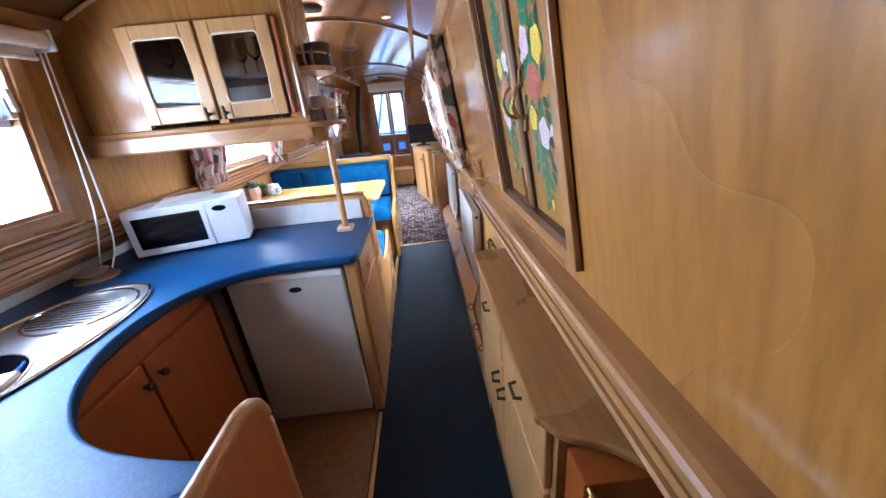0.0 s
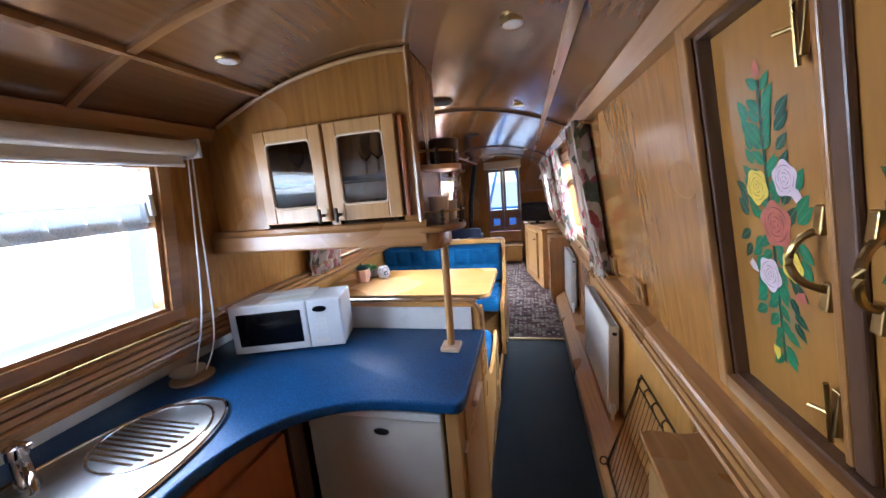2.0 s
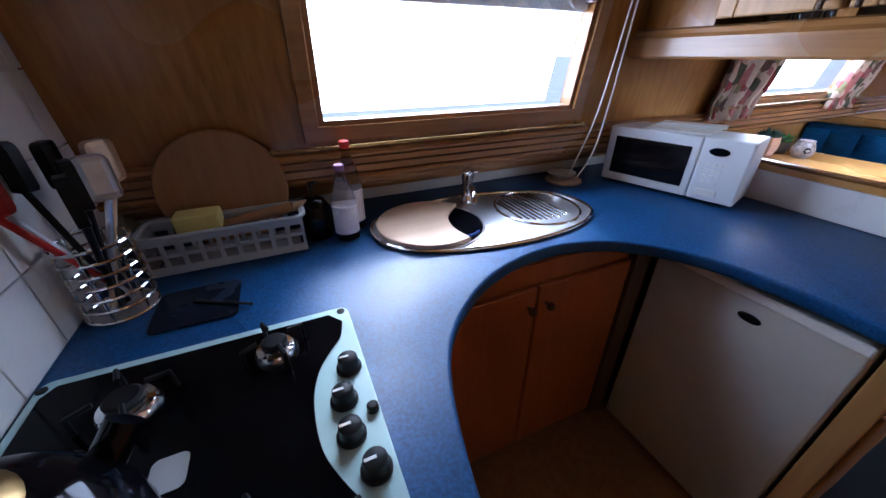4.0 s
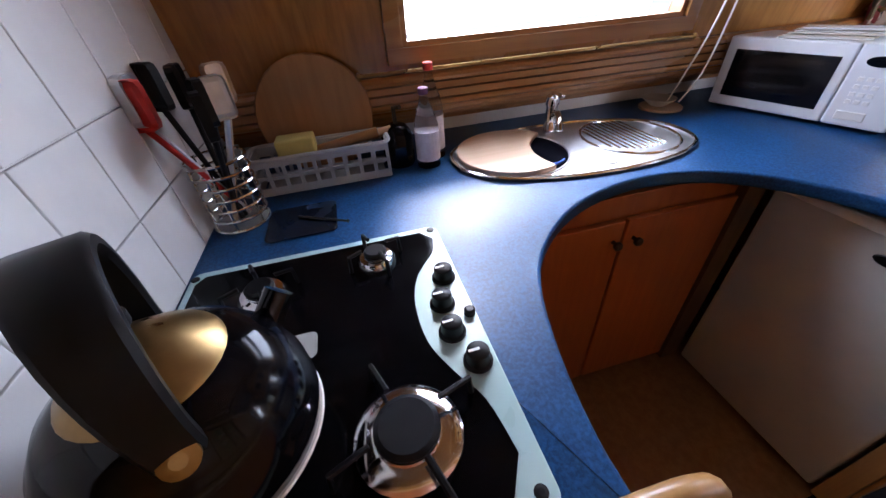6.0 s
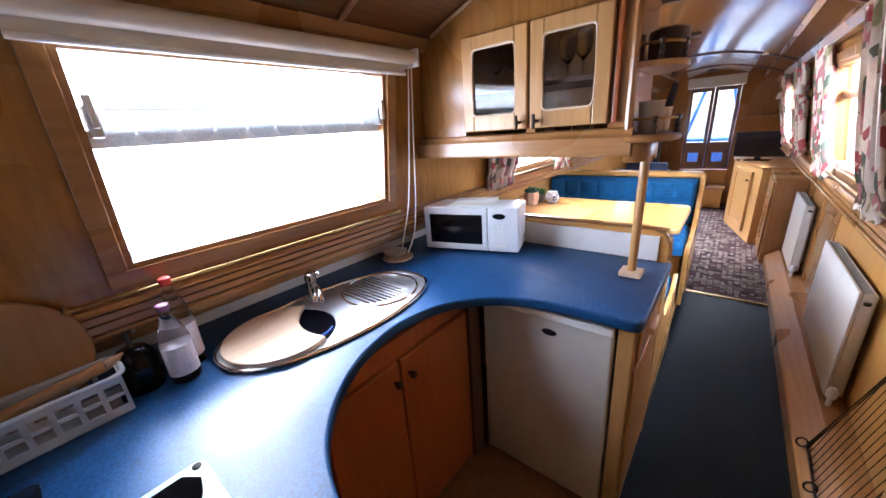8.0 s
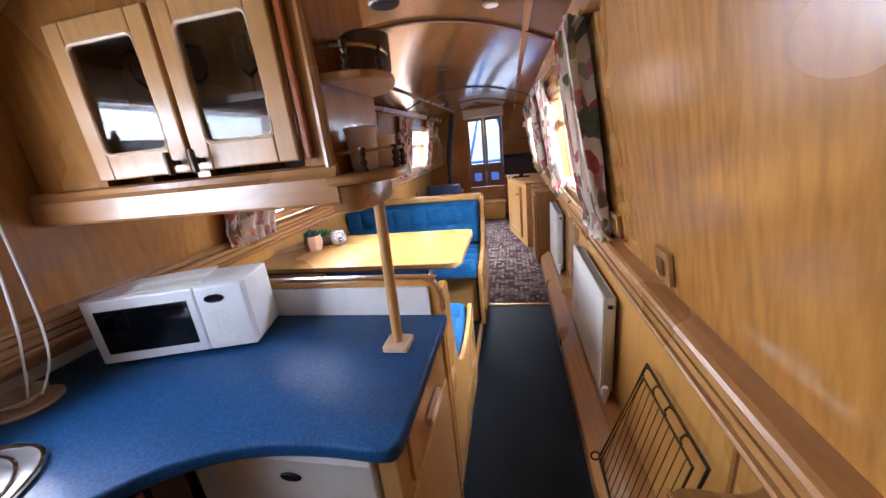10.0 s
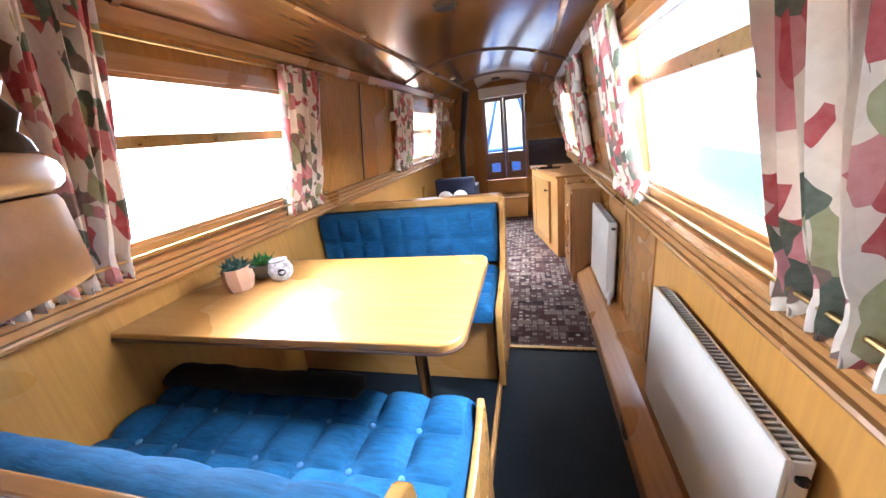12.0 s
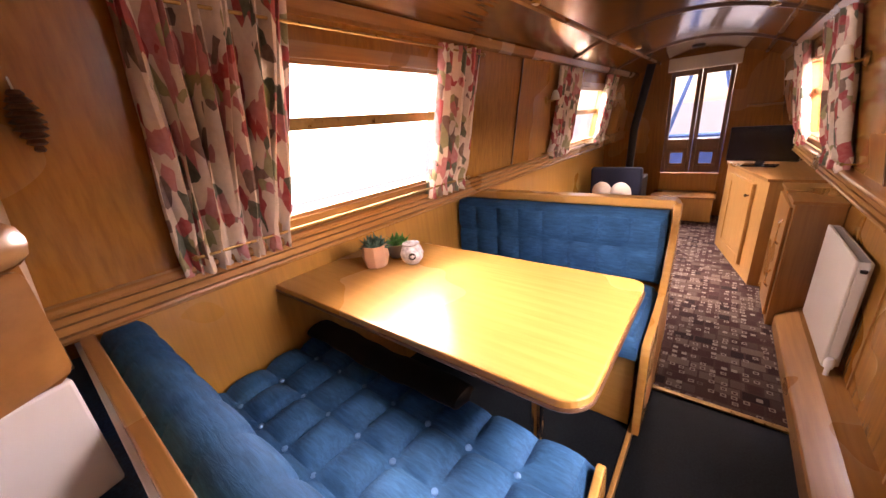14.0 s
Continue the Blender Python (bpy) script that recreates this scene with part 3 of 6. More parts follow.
part("shelf", box((CX0 + 0.1, CY0 + 0.03, 1.615), (CX1 - 0.021, CY1 - 0.021, 1.63)), DARKWOOD, uc)
part("valance", prism([(CY0 - 0.020, 1.372), (CY0 - 0.024, 1.379), (CY0 - 0.024, 1.432), (CY0 - 0.016, 1.442), (CY0 - 0.012, 1.455), (CY0 - 0.001, 1.46), (CY0 - 0.001, 1.372)], "x", CX0 - 0.03, CX1 + 0.02), TRIM_X, uc)
part("under_board", box((CX0 - 0.02, CY0, 1.385), (CX1, CY1, 1.429)), TRIM_X, uc)


def glazed_door(x0, x1, knob_x):
    z0, z1 = 1.475, 1.815
    y0, y1 = CY0 - 0.022, CY0 - 0.002
    d = part("door", box((x0, y0, z0), (x0 + 0.048, y1, z1), 0.004), CABINET, uc)
    part("stile", box((x1 - 0.048, y0, z0), (x1, y1, z1), 0.004), CABINET, d)
    part("door_rail", box((x0 + 0.048, y0, z0), (x1 - 0.048, y1, z0 + 0.058), 0.004), CABINET, d)
    part("door_rail", box((x0 + 0.048, y0, z1 - 0.048), (x1 - 0.048, y1, z1), 0.004), CABINET, d)
    loop = [(x, y0 + 0.003, z) for x, z in rounded(x0 + 0.046, z0 + 0.056, x1 - 0.046, z1 - 0.046, 0.018, 4)]
    part("bead", tube(loop, 0.005, 6, closed=True), BOARD, d)
    g = part("pane", box((x0 + 0.046, y0 + 0.008, z0 + 0.056), (x1 - 0.046, y0 + 0.012, z1 - 0.046)), GLASS_DOOR, d)
    g.visible_shadow = False
    bm = lathe([(0.006, 0), (0.005, 0.012), (0.008, 0.016), (0.008, 0.024)], 10)
    bmesh.ops.transform(bm, matrix=Matrix.Translation((knob_x, y0, 1.498)) @ Matrix.Rotation(radians(90), 4, "X"), verts=bm.verts)
    box((knob_x - 0.006, y0 - 0.034, 1.472), (knob_x + 0.006, y0 - 0.022, 1.523), 0.004, bm=bm)
    part("handle", bm, BRONZE, d, "dark bronze T handle")


GLASS_DOOR = bpy.data.materials.new("cupboard_glass")
GLASS_DOOR.use_nodes = True
_g = GLASS_DOOR.node_tree.nodes["Principled BSDF"]
_g.inputs["Transmission Weight"].default_value, _g.inputs["Roughness"].default_value, _g.inputs["IOR"].default_value = 1.0, 0.01, 1.45
glazed_door(0.50, 0.776, 0.748)
glazed_door(0.788, 1.052, 0.815)
part("filler", box((1.062, CY0 - 0.014, 1.475), (1.078, CY0 - 0.001, 1.81), 0.004), ORANGE, uc)


def quarter(x0, y0, y1, r, n=14):
    """Shelf end outline, fullest near its front and rounded away to the back."""
    d = y1 - y0
    return [(x0, y0)] + smooth_curve([(x0 + u * r, y0 + v * d) for u, v in ((0.0, 0.0), (0.55, 0.02), (0.86, 0.12), (1.0, 0.30), (0.92, 0.50), (0.66, 0.74), (0.32, 0.92), (0.03, 1.0))], 3)[1:] + [(x0, y1)]


part("end_shelf", prism(quarter(CX1 + 0.001, CY0 - 0.02, CY1, 0.074), "z", 1.352, 1.412, 0.006), TRIM_X, uc, smooth=True)
part("shelf_nosing", prism(quarter(CX1 + 0.001, CY0 - 0.032, CY1 + 0.006, 0.138), "z", 1.4125, 1.435, 0.010, seg=3), TRIM_X, uc, smooth=True)
part("end_shelf", prism(quarter(CX1 + 0.001, CY0 + 0.02, CY1, 0.13), "z", 1.625, 1.643, 0.004), CABINET, uc)
for zz, r in ((1.435, 0.122), (1.643, 0.115)):
    q = quarter(CX1 + 0.004, CY0 + 0.015, CY1 - 0.012, r)
    part("gallery_rail", tube([(x, y, zz + 0.045) for x, y in q], 0.0045, 6), BRASS, uc, "brass gallery rail")
    for i in (3, 8, 12, 16, 19):
        bm = lathe([(0.009, 0), (0.008, 0.006), (0.0045, 0.011), (0.009, 0.020), (0.004, 0.028), (0.0075, 0.036), (0.005, 0.040), (0.009, 0.046), (0.009, 0.052)], 10, at=(q[i][0], q[i][1], zz))
        part("baluster", bm, BRONZE, uc, "turned dark baluster", smooth=True)

pole = thing("worktop_post", "turned pale wooden post between worktop and cupboard", "post")
part("post", tube([(1.143, -0.294, 0.925), (1.143, -0.272, 1.352)], 0.0155, 14), CABINET, pole)
part("foot", box((1.105, -0.332, 0.911), (1.181, -0.256, 0.932), 0.005), BOARD, pole)

# ---- microwave ----
mw = thing("microwave", "white microwave oven with a dark glass door", "microwave", at=(0.217, -0.440, 0.911))
mw.rotation_euler = (0, 0, math.atan2(0.137, 0.458))
W_, D_, H_ = 0.472, 0.195, 0.226
part("body", box((0, 0.018, 0.012), (W_, D_, H_), 0.006), APPLIANCE, mw)
dr = part("door", box((0, 0, 0.012), (0.325, 0.0175, H_), 0.006), APPLIANCE, mw)
part("window", box((0.03, -0.002, 0.045), (0.30, 0.004, 0.190), 0.0015), BLACK, dr, "black glass window")
cp = part("control_panel", box((0.327, 0, 0.012), (W_, 0.0175, H_), 0.006), APPLIANCE, mw)
bm = lathe([(0.03, 0), (0.03, 0.003)], 20)
bmesh.ops.transform(bm, matrix=Matrix.Translation((0.382, 0.0, 0.185)) @ Matrix.Rotation(radians(90), 4, "X") @ Matrix.Diagonal((1, 0.45, 1, 1)), verts=bm.verts)
part("display", bm, BLACK, cp, "dark oval display")
for i in range(4):
    for j in range(3):
        part("button", box((0.355 + 0.019 * j, -0.002, 0.135 - 0.02 * i), (0.368 + 0.019 * j, 0.001, 0.146 - 0.02 * i), 0.001), WHITE, cp)
part("opener", box((0.35, -0.003, 0.03), (0.415, 0.001, 0.055), 0.002), WHITE, cp)
for x in (0.03, W_ - 0.03):
    for y in (0.04, D_ - 0.04):
        part("foot", lathe([(0.012, 0), (0.014, 0.013)], 10, at=(x, y, 0)), MATTE, mw)
pb = thing("papers", "loose white papers lying on the microwave", "papers", at=(0.41, -0.30, 1.138))
pb.rotation_euler = (0, 0, 0.45)
for i in range(7):
    part("sheet", box((-0.11 + 0.008 * i, -0.06 + 0.01 * (i % 3), 0.001 + 0.004 * i), (0.10 + 0.006 * i, 0.05 - 0.006 * i, 0.0048 + 0.004 * i)), WHITE if i % 2 == 0 else CREAM, pb)

# ---- dinette ----
tb = thing("dinette_table", "satin oak veneer dinette table with rounded corners", "table")
TY0, TY1 = 0.490, 1.18
outline = [(-0.055, TY0)] + arc(1.138, TY0 + 0.075, 0.075, -90, 0, 8) + arc(1.163, TY1 - 0.05, 0.05, 0, 90, 6) + [(-0.055, TY1)]
part("tabletop", prism(outline, "z", 0.856, 0.884, 0.006, seg=3), TABLE, tb)
part("edge_lipping", tube([(x, y, 0.856) for x, y in outline], 0.006, 6, closed=True), DARKWOOD, tb)
part("leg", tube([(0.95, 0.86, 0.05), (0.95, 0.86, 0.856)], 0.026, 16), CHROME, tb, "chrome pedestal leg")
part("leg_base", lathe([(0.09, 0), (0.09, 0.006), (0.03, 0.014)], 20, at=(0.95, 0.86, 0.05)), STEEL, tb)
part("wall_cleat", box((-0.059, 0.6, 0.81), (0.0, 1.1, 0.855)), TABLE, tb)


def tufted(x0, x1, y0, y1, z0, z1, nx, ny, plane="z", depth=0.016, res=7):
    """A buttoned cushion: domed squares between pulled seams."""
    own = bmesh.new()
    U, V = nx * res, ny * res
    grid = []
    for i in range(U + 1):
        row = []
        for j in range(V + 1):
            u, v = i / U, j / V
            a = abs(math.sin(math.pi * u * nx)) if nx > 1 else 1.0
            b = abs(math.sin(math.pi * v * ny))
            h = depth * (min(1, a ** 0.45) * min(1, b ** 0.45) - 1)
            ru = min(u, 1 - u) * (x1 - x0)
            rv = min(v, 1 - v) * ((y1 - y0) if plane == "z" else (z1 - z0))
            e = min(ru, rv)
            if e < 0.03:
                h -= 0.03 * (1 - math.sqrt(max(0, 1 - (1 - e / 0.03) ** 2)))
            h += 0.002 * math.sin(37 * u + 11 * v) + 0.002 * math.sin(23 * v - 9 * u)
            if plane == "z":
                row.append(own.verts.new((x0 + u * (x1 - x0), y0 + v * (y1 - y0), z1 + h)))
            else:
                s = 1 if plane == "+y" else -1
                yy = (y1 if s > 0 else y0) + s * h
                row.append(own.verts.new((x0 + u * (x1 - x0), yy, z0 + v * (z1 - z0))))
        grid.append(row)
    for i in range(U):
        for j in range(V):
            own.faces.new((grid[i][j], grid[i + 1][j], grid[i + 1][j + 1], grid[i][j + 1]))
    rim = [grid[i][0] for i in range(U + 1)] + [grid[U][j] for j in range(1, V + 1)] + [grid[i][V] for i in range(U - 1, -1, -1)] + [grid[0][j] for j in range(V - 1, 0, -1)]
    back = []
    for v in rim:
        c = v.co.copy()
        if plane == "z":
            c.z = z0
        else:
            c.y = y0 if plane == "+y" else y1
        back.append(own.verts.new(c))
    for i in range(len(rim)):
        j = (i + 1) % len(rim)
        own.faces.new((rim[i], rim[j], back[j], back[i]))
    own.faces.new(back)
    return own


def channel_cushion(x0, x1, y0, y1, z0, z1, n, res=10):
    """An upright cushion with a rounded top, drawn in by seams that run over it."""
    own = bmesh.new()
    r = (y1 - y0) / 2
    cy = (y0 + y1) / 2
    prof = [(y0, z0), (y0, (z0 + z1) / 2)] + [(cy - r * math.cos(radians(a)), z1 - 0.05 + 0.05 * math.sin(radians(a))) for a in range(0, 181, 15)] + [(y1, (z0 + z1) / 2), (y1 - 0.01, z0)]
    rings = []
    for i in range(n * res + 1):
        w = abs(math.sin(math.pi * i / res)) ** 0.28
        end = min(i, n * res - i) / res
        k = 0.85 + 0.15 * w - (0.10 * (1 - end / 0.4) ** 2 if end < 0.4 else 0.0)
        sag = 0.004 * math.sin(0.7 * i)
        rings.append([own.verts.new((x0 + (x1 - x0) * i / (n * res), cy + (y - cy) * k, z0 + (z - z0) * (0.965 + 0.035 * k) + sag * (z - z0))) for y, z in prof])
    m = len(prof)
    for p, q in zip(rings, rings[1:]):
        for k in range(m):
            own.faces.new((p[k], p[(k + 1) % m], q[(k + 1) % m], q[k]))
    own.faces.new(rings[0][::-1])
    own.faces.new(rings[-1])
    return own


def buttons(parent, pts, axis):
    for p in pts:
        bm = lathe([(0.011, 0), (0.010, 0.005), (0.005, 0.008)], 10)
        q = Vector(axis).to_track_quat("Z", "Y").to_matrix().to_4x4()
        bmesh.ops.transform(bm, matrix=Matrix.Translation(p) @ q, verts=bm.verts)
        part("button", bm, PLUSH_PALE, parent, smooth=True)


PLUSH_PALE = velvet("pale_blue_button", (0.06, 0.17, 0.36), (0.10, 0.26, 0.5))
SZ = 0.59
b1 = thing("dinette_bench_near", "oak dinette bench with blue buttoned cushions beside the partition", "bench", "dinette benches")
part("base", box((-0.055, -0.060, 0.051), (1.165, 0.58, 0.47), 0.003), TABLE, b1)
endp = [(-0.048, 0.06), (0.67, 0.06), (0.67, 0.50)] + smooth_curve([(0.67, 0.50), (0.655, 0.565), (0.62, 0.58), (0.55, 0.535), (0.40, 0.50), (0.22, 0.51), (0.12, 0.60), (0.075, 0.80), (0.07, 0.93), (0.05, 0.975), (0.015, 0.99)], 4)[1:] + [(-0.048, 0.985)]
part("end_board", prism(endp, "x", 1.212, 1.234, 0.005), TABLE, b1)
s1 = part("seat_cushion", tufted(-0.05, 1.205, 0.03, 0.665, 0.471, SZ, 8, 4, "z", 0.032), PLUSH, b1, smooth=True)
buttons(s1, [(-0.05 + 1.255 * i / 8, 0.03 + 0.635 * j / 4, SZ - 0.034) for i in range(1, 8) for j in range(1, 4)], (0, 0, 1))
part("back_cushion", channel_cushion(-0.05, 1.20, -0.064, 0.062, 0.56, 0.972, 8), PLUSH, b1, smooth=True)

DULL_BLACK = plain("dull_black", (0.006, 0.006, 0.007), 0.9, vary=0.3, scale=30, grit=0.3)
# Black band, flattened and round-ended, along the front of the near seat.
rl = thing("black_seat_band", "long flattened black band along the seat under the table", "roll")
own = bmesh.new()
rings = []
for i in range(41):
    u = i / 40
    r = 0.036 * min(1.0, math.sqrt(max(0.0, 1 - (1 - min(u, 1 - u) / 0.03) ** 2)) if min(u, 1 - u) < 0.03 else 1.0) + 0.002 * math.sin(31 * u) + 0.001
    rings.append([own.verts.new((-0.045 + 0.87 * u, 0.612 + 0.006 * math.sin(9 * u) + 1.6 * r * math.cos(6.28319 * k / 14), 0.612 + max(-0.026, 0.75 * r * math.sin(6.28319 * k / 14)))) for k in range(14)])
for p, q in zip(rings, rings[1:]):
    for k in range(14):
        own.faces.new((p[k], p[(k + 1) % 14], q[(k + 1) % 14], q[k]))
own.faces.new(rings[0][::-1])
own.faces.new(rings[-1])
part("roll", own, DULL_BLACK, rl, smooth=True)

b2 = thing("dinette_bench_far", "oak dinette bench with blue cushions and a tall oak back", "bench", "dinette benches")
part("base", box((-0.055, 1.36, 0.051), (1.185, 1.735, 0.47), 0.003), TABLE, b2)
part("base_rear", box((-0.055, 1.80, 0.008), (1.185, 1.93, 0.47)), TABLE, b2)
endp = [(1.965, 0.012), (1.775, 0.012), (1.775, 0.058), (1.31, 0.058), (1.31, 0.46)] + smooth_curve([(1.31, 0.46), (1.34, 0.53), (1.5, 0.55), (1.68, 0.59), (1.80, 0.72), (1.86, 0.88), (1.87, 0.97), (1.90, 0.995), (1.94, 0.99)], 4)[1:] + [(1.965, 0.97)]
part("end_board", prism(endp, "x", 1.205, 1.238, 0.005), TABLE, b2)
part("back_board", box((-0.055, 1.93, 0.012), (1.204, 1.962, 0.97), 0.003), TABLE, b2)
part("back_cap", prism([(-0.055, 0.965), (1.16, 0.965)] + arc(1.195, 0.975, 0.035, -20, 90, 6) + [(-0.055, 1.01)], "y", 1.90, 1.985, 0.006), TABLE, b2)
part("seat_cushion", tufted(-0.05, 1.195, 1.28, 1.82, 0.471, SZ, 8, 4, "z", 0.024), PLUSH, b2, smooth=True)
part("back_cushion", tufted(-0.05, 1.19, 1.79, 1.928, 0.58, 0.955, 8, 2, "-y", 0.018), PLUSH, b2, smooth=True)


# ---- radiators ----
def radiator(y0, y1, z0, z1):
    r = thing("radiator", "white flat panel radiator on the lower wall", "radiator", "radiators along the aisle")
    part("front_panel", box((1.875, y0, z0), (1.889, y1, z1), 0.005), RADWHITE, r, smooth=True)
    part("back_panel", box((1.925, y0 + 0.01, z0 + 0.01), (1.935, y1 - 0.01, z1 - 0.01), 0.003), RADWHITE, r)
    part("side_cover", box((1.889, y0, z0 + 0.012), (1.9245, y0 + 0.006, z1 - 0.004), 0.002), RADWHITE, r)
    part("side_cover", box((1.889, y1 - 0.006, z0 + 0.012), (1.9245, y1, z1 - 0.004), 0.002), RADWHITE, r)
    n = int((y1 - y0) / 0.018)
    bm = bmesh.new()
    for i in range(n):
        y = y0 + 0.012 + (y1 - y0 - 0.024) * i / n
        box((1.8895, y, z1 - 0.012), (1.9245, y + 0.007, z1 - 0.005), bm=bm)
    tagged(part("grille", bm, SLOT, r, "slotted top grille"), kind="stuff")
    part("cap", lathe([(0.012, 0), (0.012, 0.012)], 10, at=(1.907, y0 - 0.006, z1 - 0.05)), MATTE, r)
    v = lathe([(0.010, -0.10), (0.010, -0.02), (0.018, -0.015), (0.020, 0.015), (0.012, 0.035)], 12, at=(1.895, y0 - 0.02, z0 + 0.03))
    part("valve", v, APPLIANCE, r, smooth=True)
    for y in (y0 + 0.12, y1 - 0.12):
        part("bracket", box((1.935, y - 0.015, z0 + 0.06), (1.956, y + 0.015, z1 - 0.06)), STEEL, r)
    part("tail_pipe", tube([(1.895, y0 - 0.02, 0.16), (1.895, y0 - 0.02, z0 + 0.01)], 0.007), BRASS, r)


radiator(0.375, 1.17, 0.20, 0.732)
radiator(2.06, 2.66, 0.20, 0.75)

# ---- saloon cabinets, television, stove pipe, bow doors ----
c2 = thing("low_bookcase", "brown wooden low cabinet beside the radiator", "cabinet")
part("body", box((1.74, 2.76, 0.007), (1.954, 3.36, 0.83), 0.004), TRIM_Z, c2)
part("top", box((1.725, 2.74, 0.831), (1.954, 3.37, 0.852), 0.004), TRIM, c2)
part("door", box((1.722, 2.80, 0.06), (1.739, 3.32, 0.80), 0.003), TRIM_Z, c2)
part("handle", tube([(1.715, 2.84, 0.55), (1.70, 2.84, 0.57), (1.70, 2.84, 0.69), (1.715, 2.84, 0.71)], 0.006), CHROME, c2, "chrome pull")
part("handle", tube([(1.715, 2.84, 0.25), (1.70, 2.84, 0.27), (1.70, 2.84, 0.35), (1.715, 2.84, 0.37)], 0.006), CHROME, c2, "chrome pull")
c3 = thing("corner_cabinet", "light oak corner cabinet under the television", "cabinet")
part("body", prism([(1.954, 3.40), (1.66, 3.40), (1.42, 4.40), (1.42, 5.0), (1.954, 5.0)], "z", 0.007, 0.845), CABINET, c3)
part("top", prism([(1.954, 3.385), (1.645, 3.385), (1.40, 4.385), (1.40, 5.02), (1.954, 5.02)], "z", 0.846, 0.87, 0.004), TRIM, c3)
bm = box((-0.30, -0.018, 0.0), (0.30, 0, 0.70), 0.003)
dd = part("door", bm, CABINET, c3)
for a in ((-0.30, -0.24, 0, 0.70), (0.24, 0.30, 0, 0.70), (-0.24, 0.24, 0, 0.07), (-0.24, 0.24, 0.63, 0.70)):
    part("door_rail", box((a[0], -0.026, a[2]), (a[1], -0.0185, a[3]), 0.003), CABINET, dd)
knob(dd, (0.26, -0.026, 0.6), (0, -1, 0), BRONZE)
dd.matrix_basis = Matrix.Translation((1.535, 3.91, 0.09)) @ Matrix.Rotation(math.atan2(-1.0, 0.24), 4, "Z")
tv = thing("television", "small black flat screen television on the corner cabinet", "television", at=(1.62, 4.05, 0.871))
tv.rotation_euler = (0, 0, radians(-14))
part("screen", box((-0.24, -0.012, 0.05), (0.24, -0.004, 0.33), 0.002), BLACK, tv)
part("casing", box((-0.245, -0.0035, 0.042), (0.245, 0.035, 0.336), 0.006), MATTE, tv)
part("stand", box((-0.12, -0.06, 0.0), (0.12, 0.08, 0.012), 0.005), BLACK, tv)
part("neck", box((-0.03, 0.0, 0.012), (0.03, 0.02, 0.06)), BLACK, tv)
st = thing("stove", "dark stove with a black flue pipe to the roof", "stove")
part("body", box((0.20, 4.75, 0.07), (0.62, 5.15, 0.62), 0.012), MATTE, st)
part("hearth", box((0.06, 4.6, 0.007), (0.75, 5.25, 0.07), 0.004), TILE, st)
part("flue", tube([(0.42, 4.95, 0.62), (0.44, 4.95, 1.2), (0.56, 4.95, 1.90)], 0.045, 16), MATTE, st, "black flue pipe")
bs = thing("bow_step", "golden ply step box below the bow doors", "step")
part("tread", box((0.66, 5.2, 0.30), (1.36, 5.6, 0.325), 0.004), TRIM_X, bs)
part("riser", box((0.68, 5.22, 0.007), (1.34, 5.595, 0.299)), LOWER, bs)
ch = thing("saloon_chair", "dark blue upholstered chair by the stove", "chair")
part("backrest", box((0.10, 4.42, 0.40), (0.66, 4.52, 0.80), 0.03, seg=3), plain("navy_cloth", (0.012, 0.018, 0.045), 0.8, grit=0.3), ch, smooth=True)
part("seat", box((0.10, 3.95, 0.28), (0.66, 4.415, 0.42), 0.03, seg=3), bpy.data.materials["navy_cloth"], ch, smooth=True)
for x in (0.14, 0.62):
    for y in (3.99, 4.45):
        part("leg", box((x - 0.02, y - 0.02, 0.007), (x + 0.02, y + 0.02, 0.285), 0.003), DARKWOOD, ch)
for i, dx in enumerate((0.30, 0.50)):
    pl = thing("throw_pillow", "pale cushion on the saloon chair", "cushion")
    bm = bmesh.new()
    bmesh.ops.create_uvsphere(bm, u_segments=20, v_segments=12, radius=1)
    bmesh.ops.transform(bm, matrix=Matrix.Translation((dx, 4.2, 0.55)) @ Matrix.Rotation(0.3, 4, "X") @ Matrix.Diagonal((0.11, 0.07, 0.13, 1)), verts=bm.verts)
    part("cover", bm, CREAM, pl, smooth=True)


def bow_door(x0, x1, name, blue):
    d = thing(name, "dark wooden bow door with a tall glazed light and small lower pane", "door", kind="structure")
    y0, y1 = 5.585, 5.615
    part("stile", box((x0, y0, 0.57), (x0 + 0.045, y1, 1.86), 0.004), DOORWOOD, d)
    part("stile", box((x1 - 0.045, y0, 0.57), (x1, y1, 1.86), 0.004), DOORWOOD, d)
    for z0, z1 in ((0.57, 0.66), (0.86, 1.0), (1.76, 1.86)):
        part("door_rail", box((x0 + 0.045, y0, z0), (x1 - 0.045, y1, z1), 0.004), DOORWOOD, d)
    g = part("pane", box((x0 + 0.045, 5.598, 1.0), (x1 - 0.045, 5.602, 1.76)), GLAZE, d)
    g.visible_shadow = False
    g = part("pane", box((x0 + 0.09, 5.598, 0.69), (x1 - 0.09, 5.602, 0.83)), GLAZE, d)
    g.visible_shadow = False
    for a in ((x0 + 0.045, x0 + 0.09, 0.66, 0.86), (x1 - 0.09, x1 - 0.045, 0.66, 0.86), (x0 + 0.09, x1 - 0.09, 0.66, 0.69), (x0 + 0.09, x1 - 0.09, 0.83, 0.86)):
        part("lower_panel", box((a[0], 5.592, a[2]), (a[1], 5.61, a[3])), DOORWOOD, d)
    return d


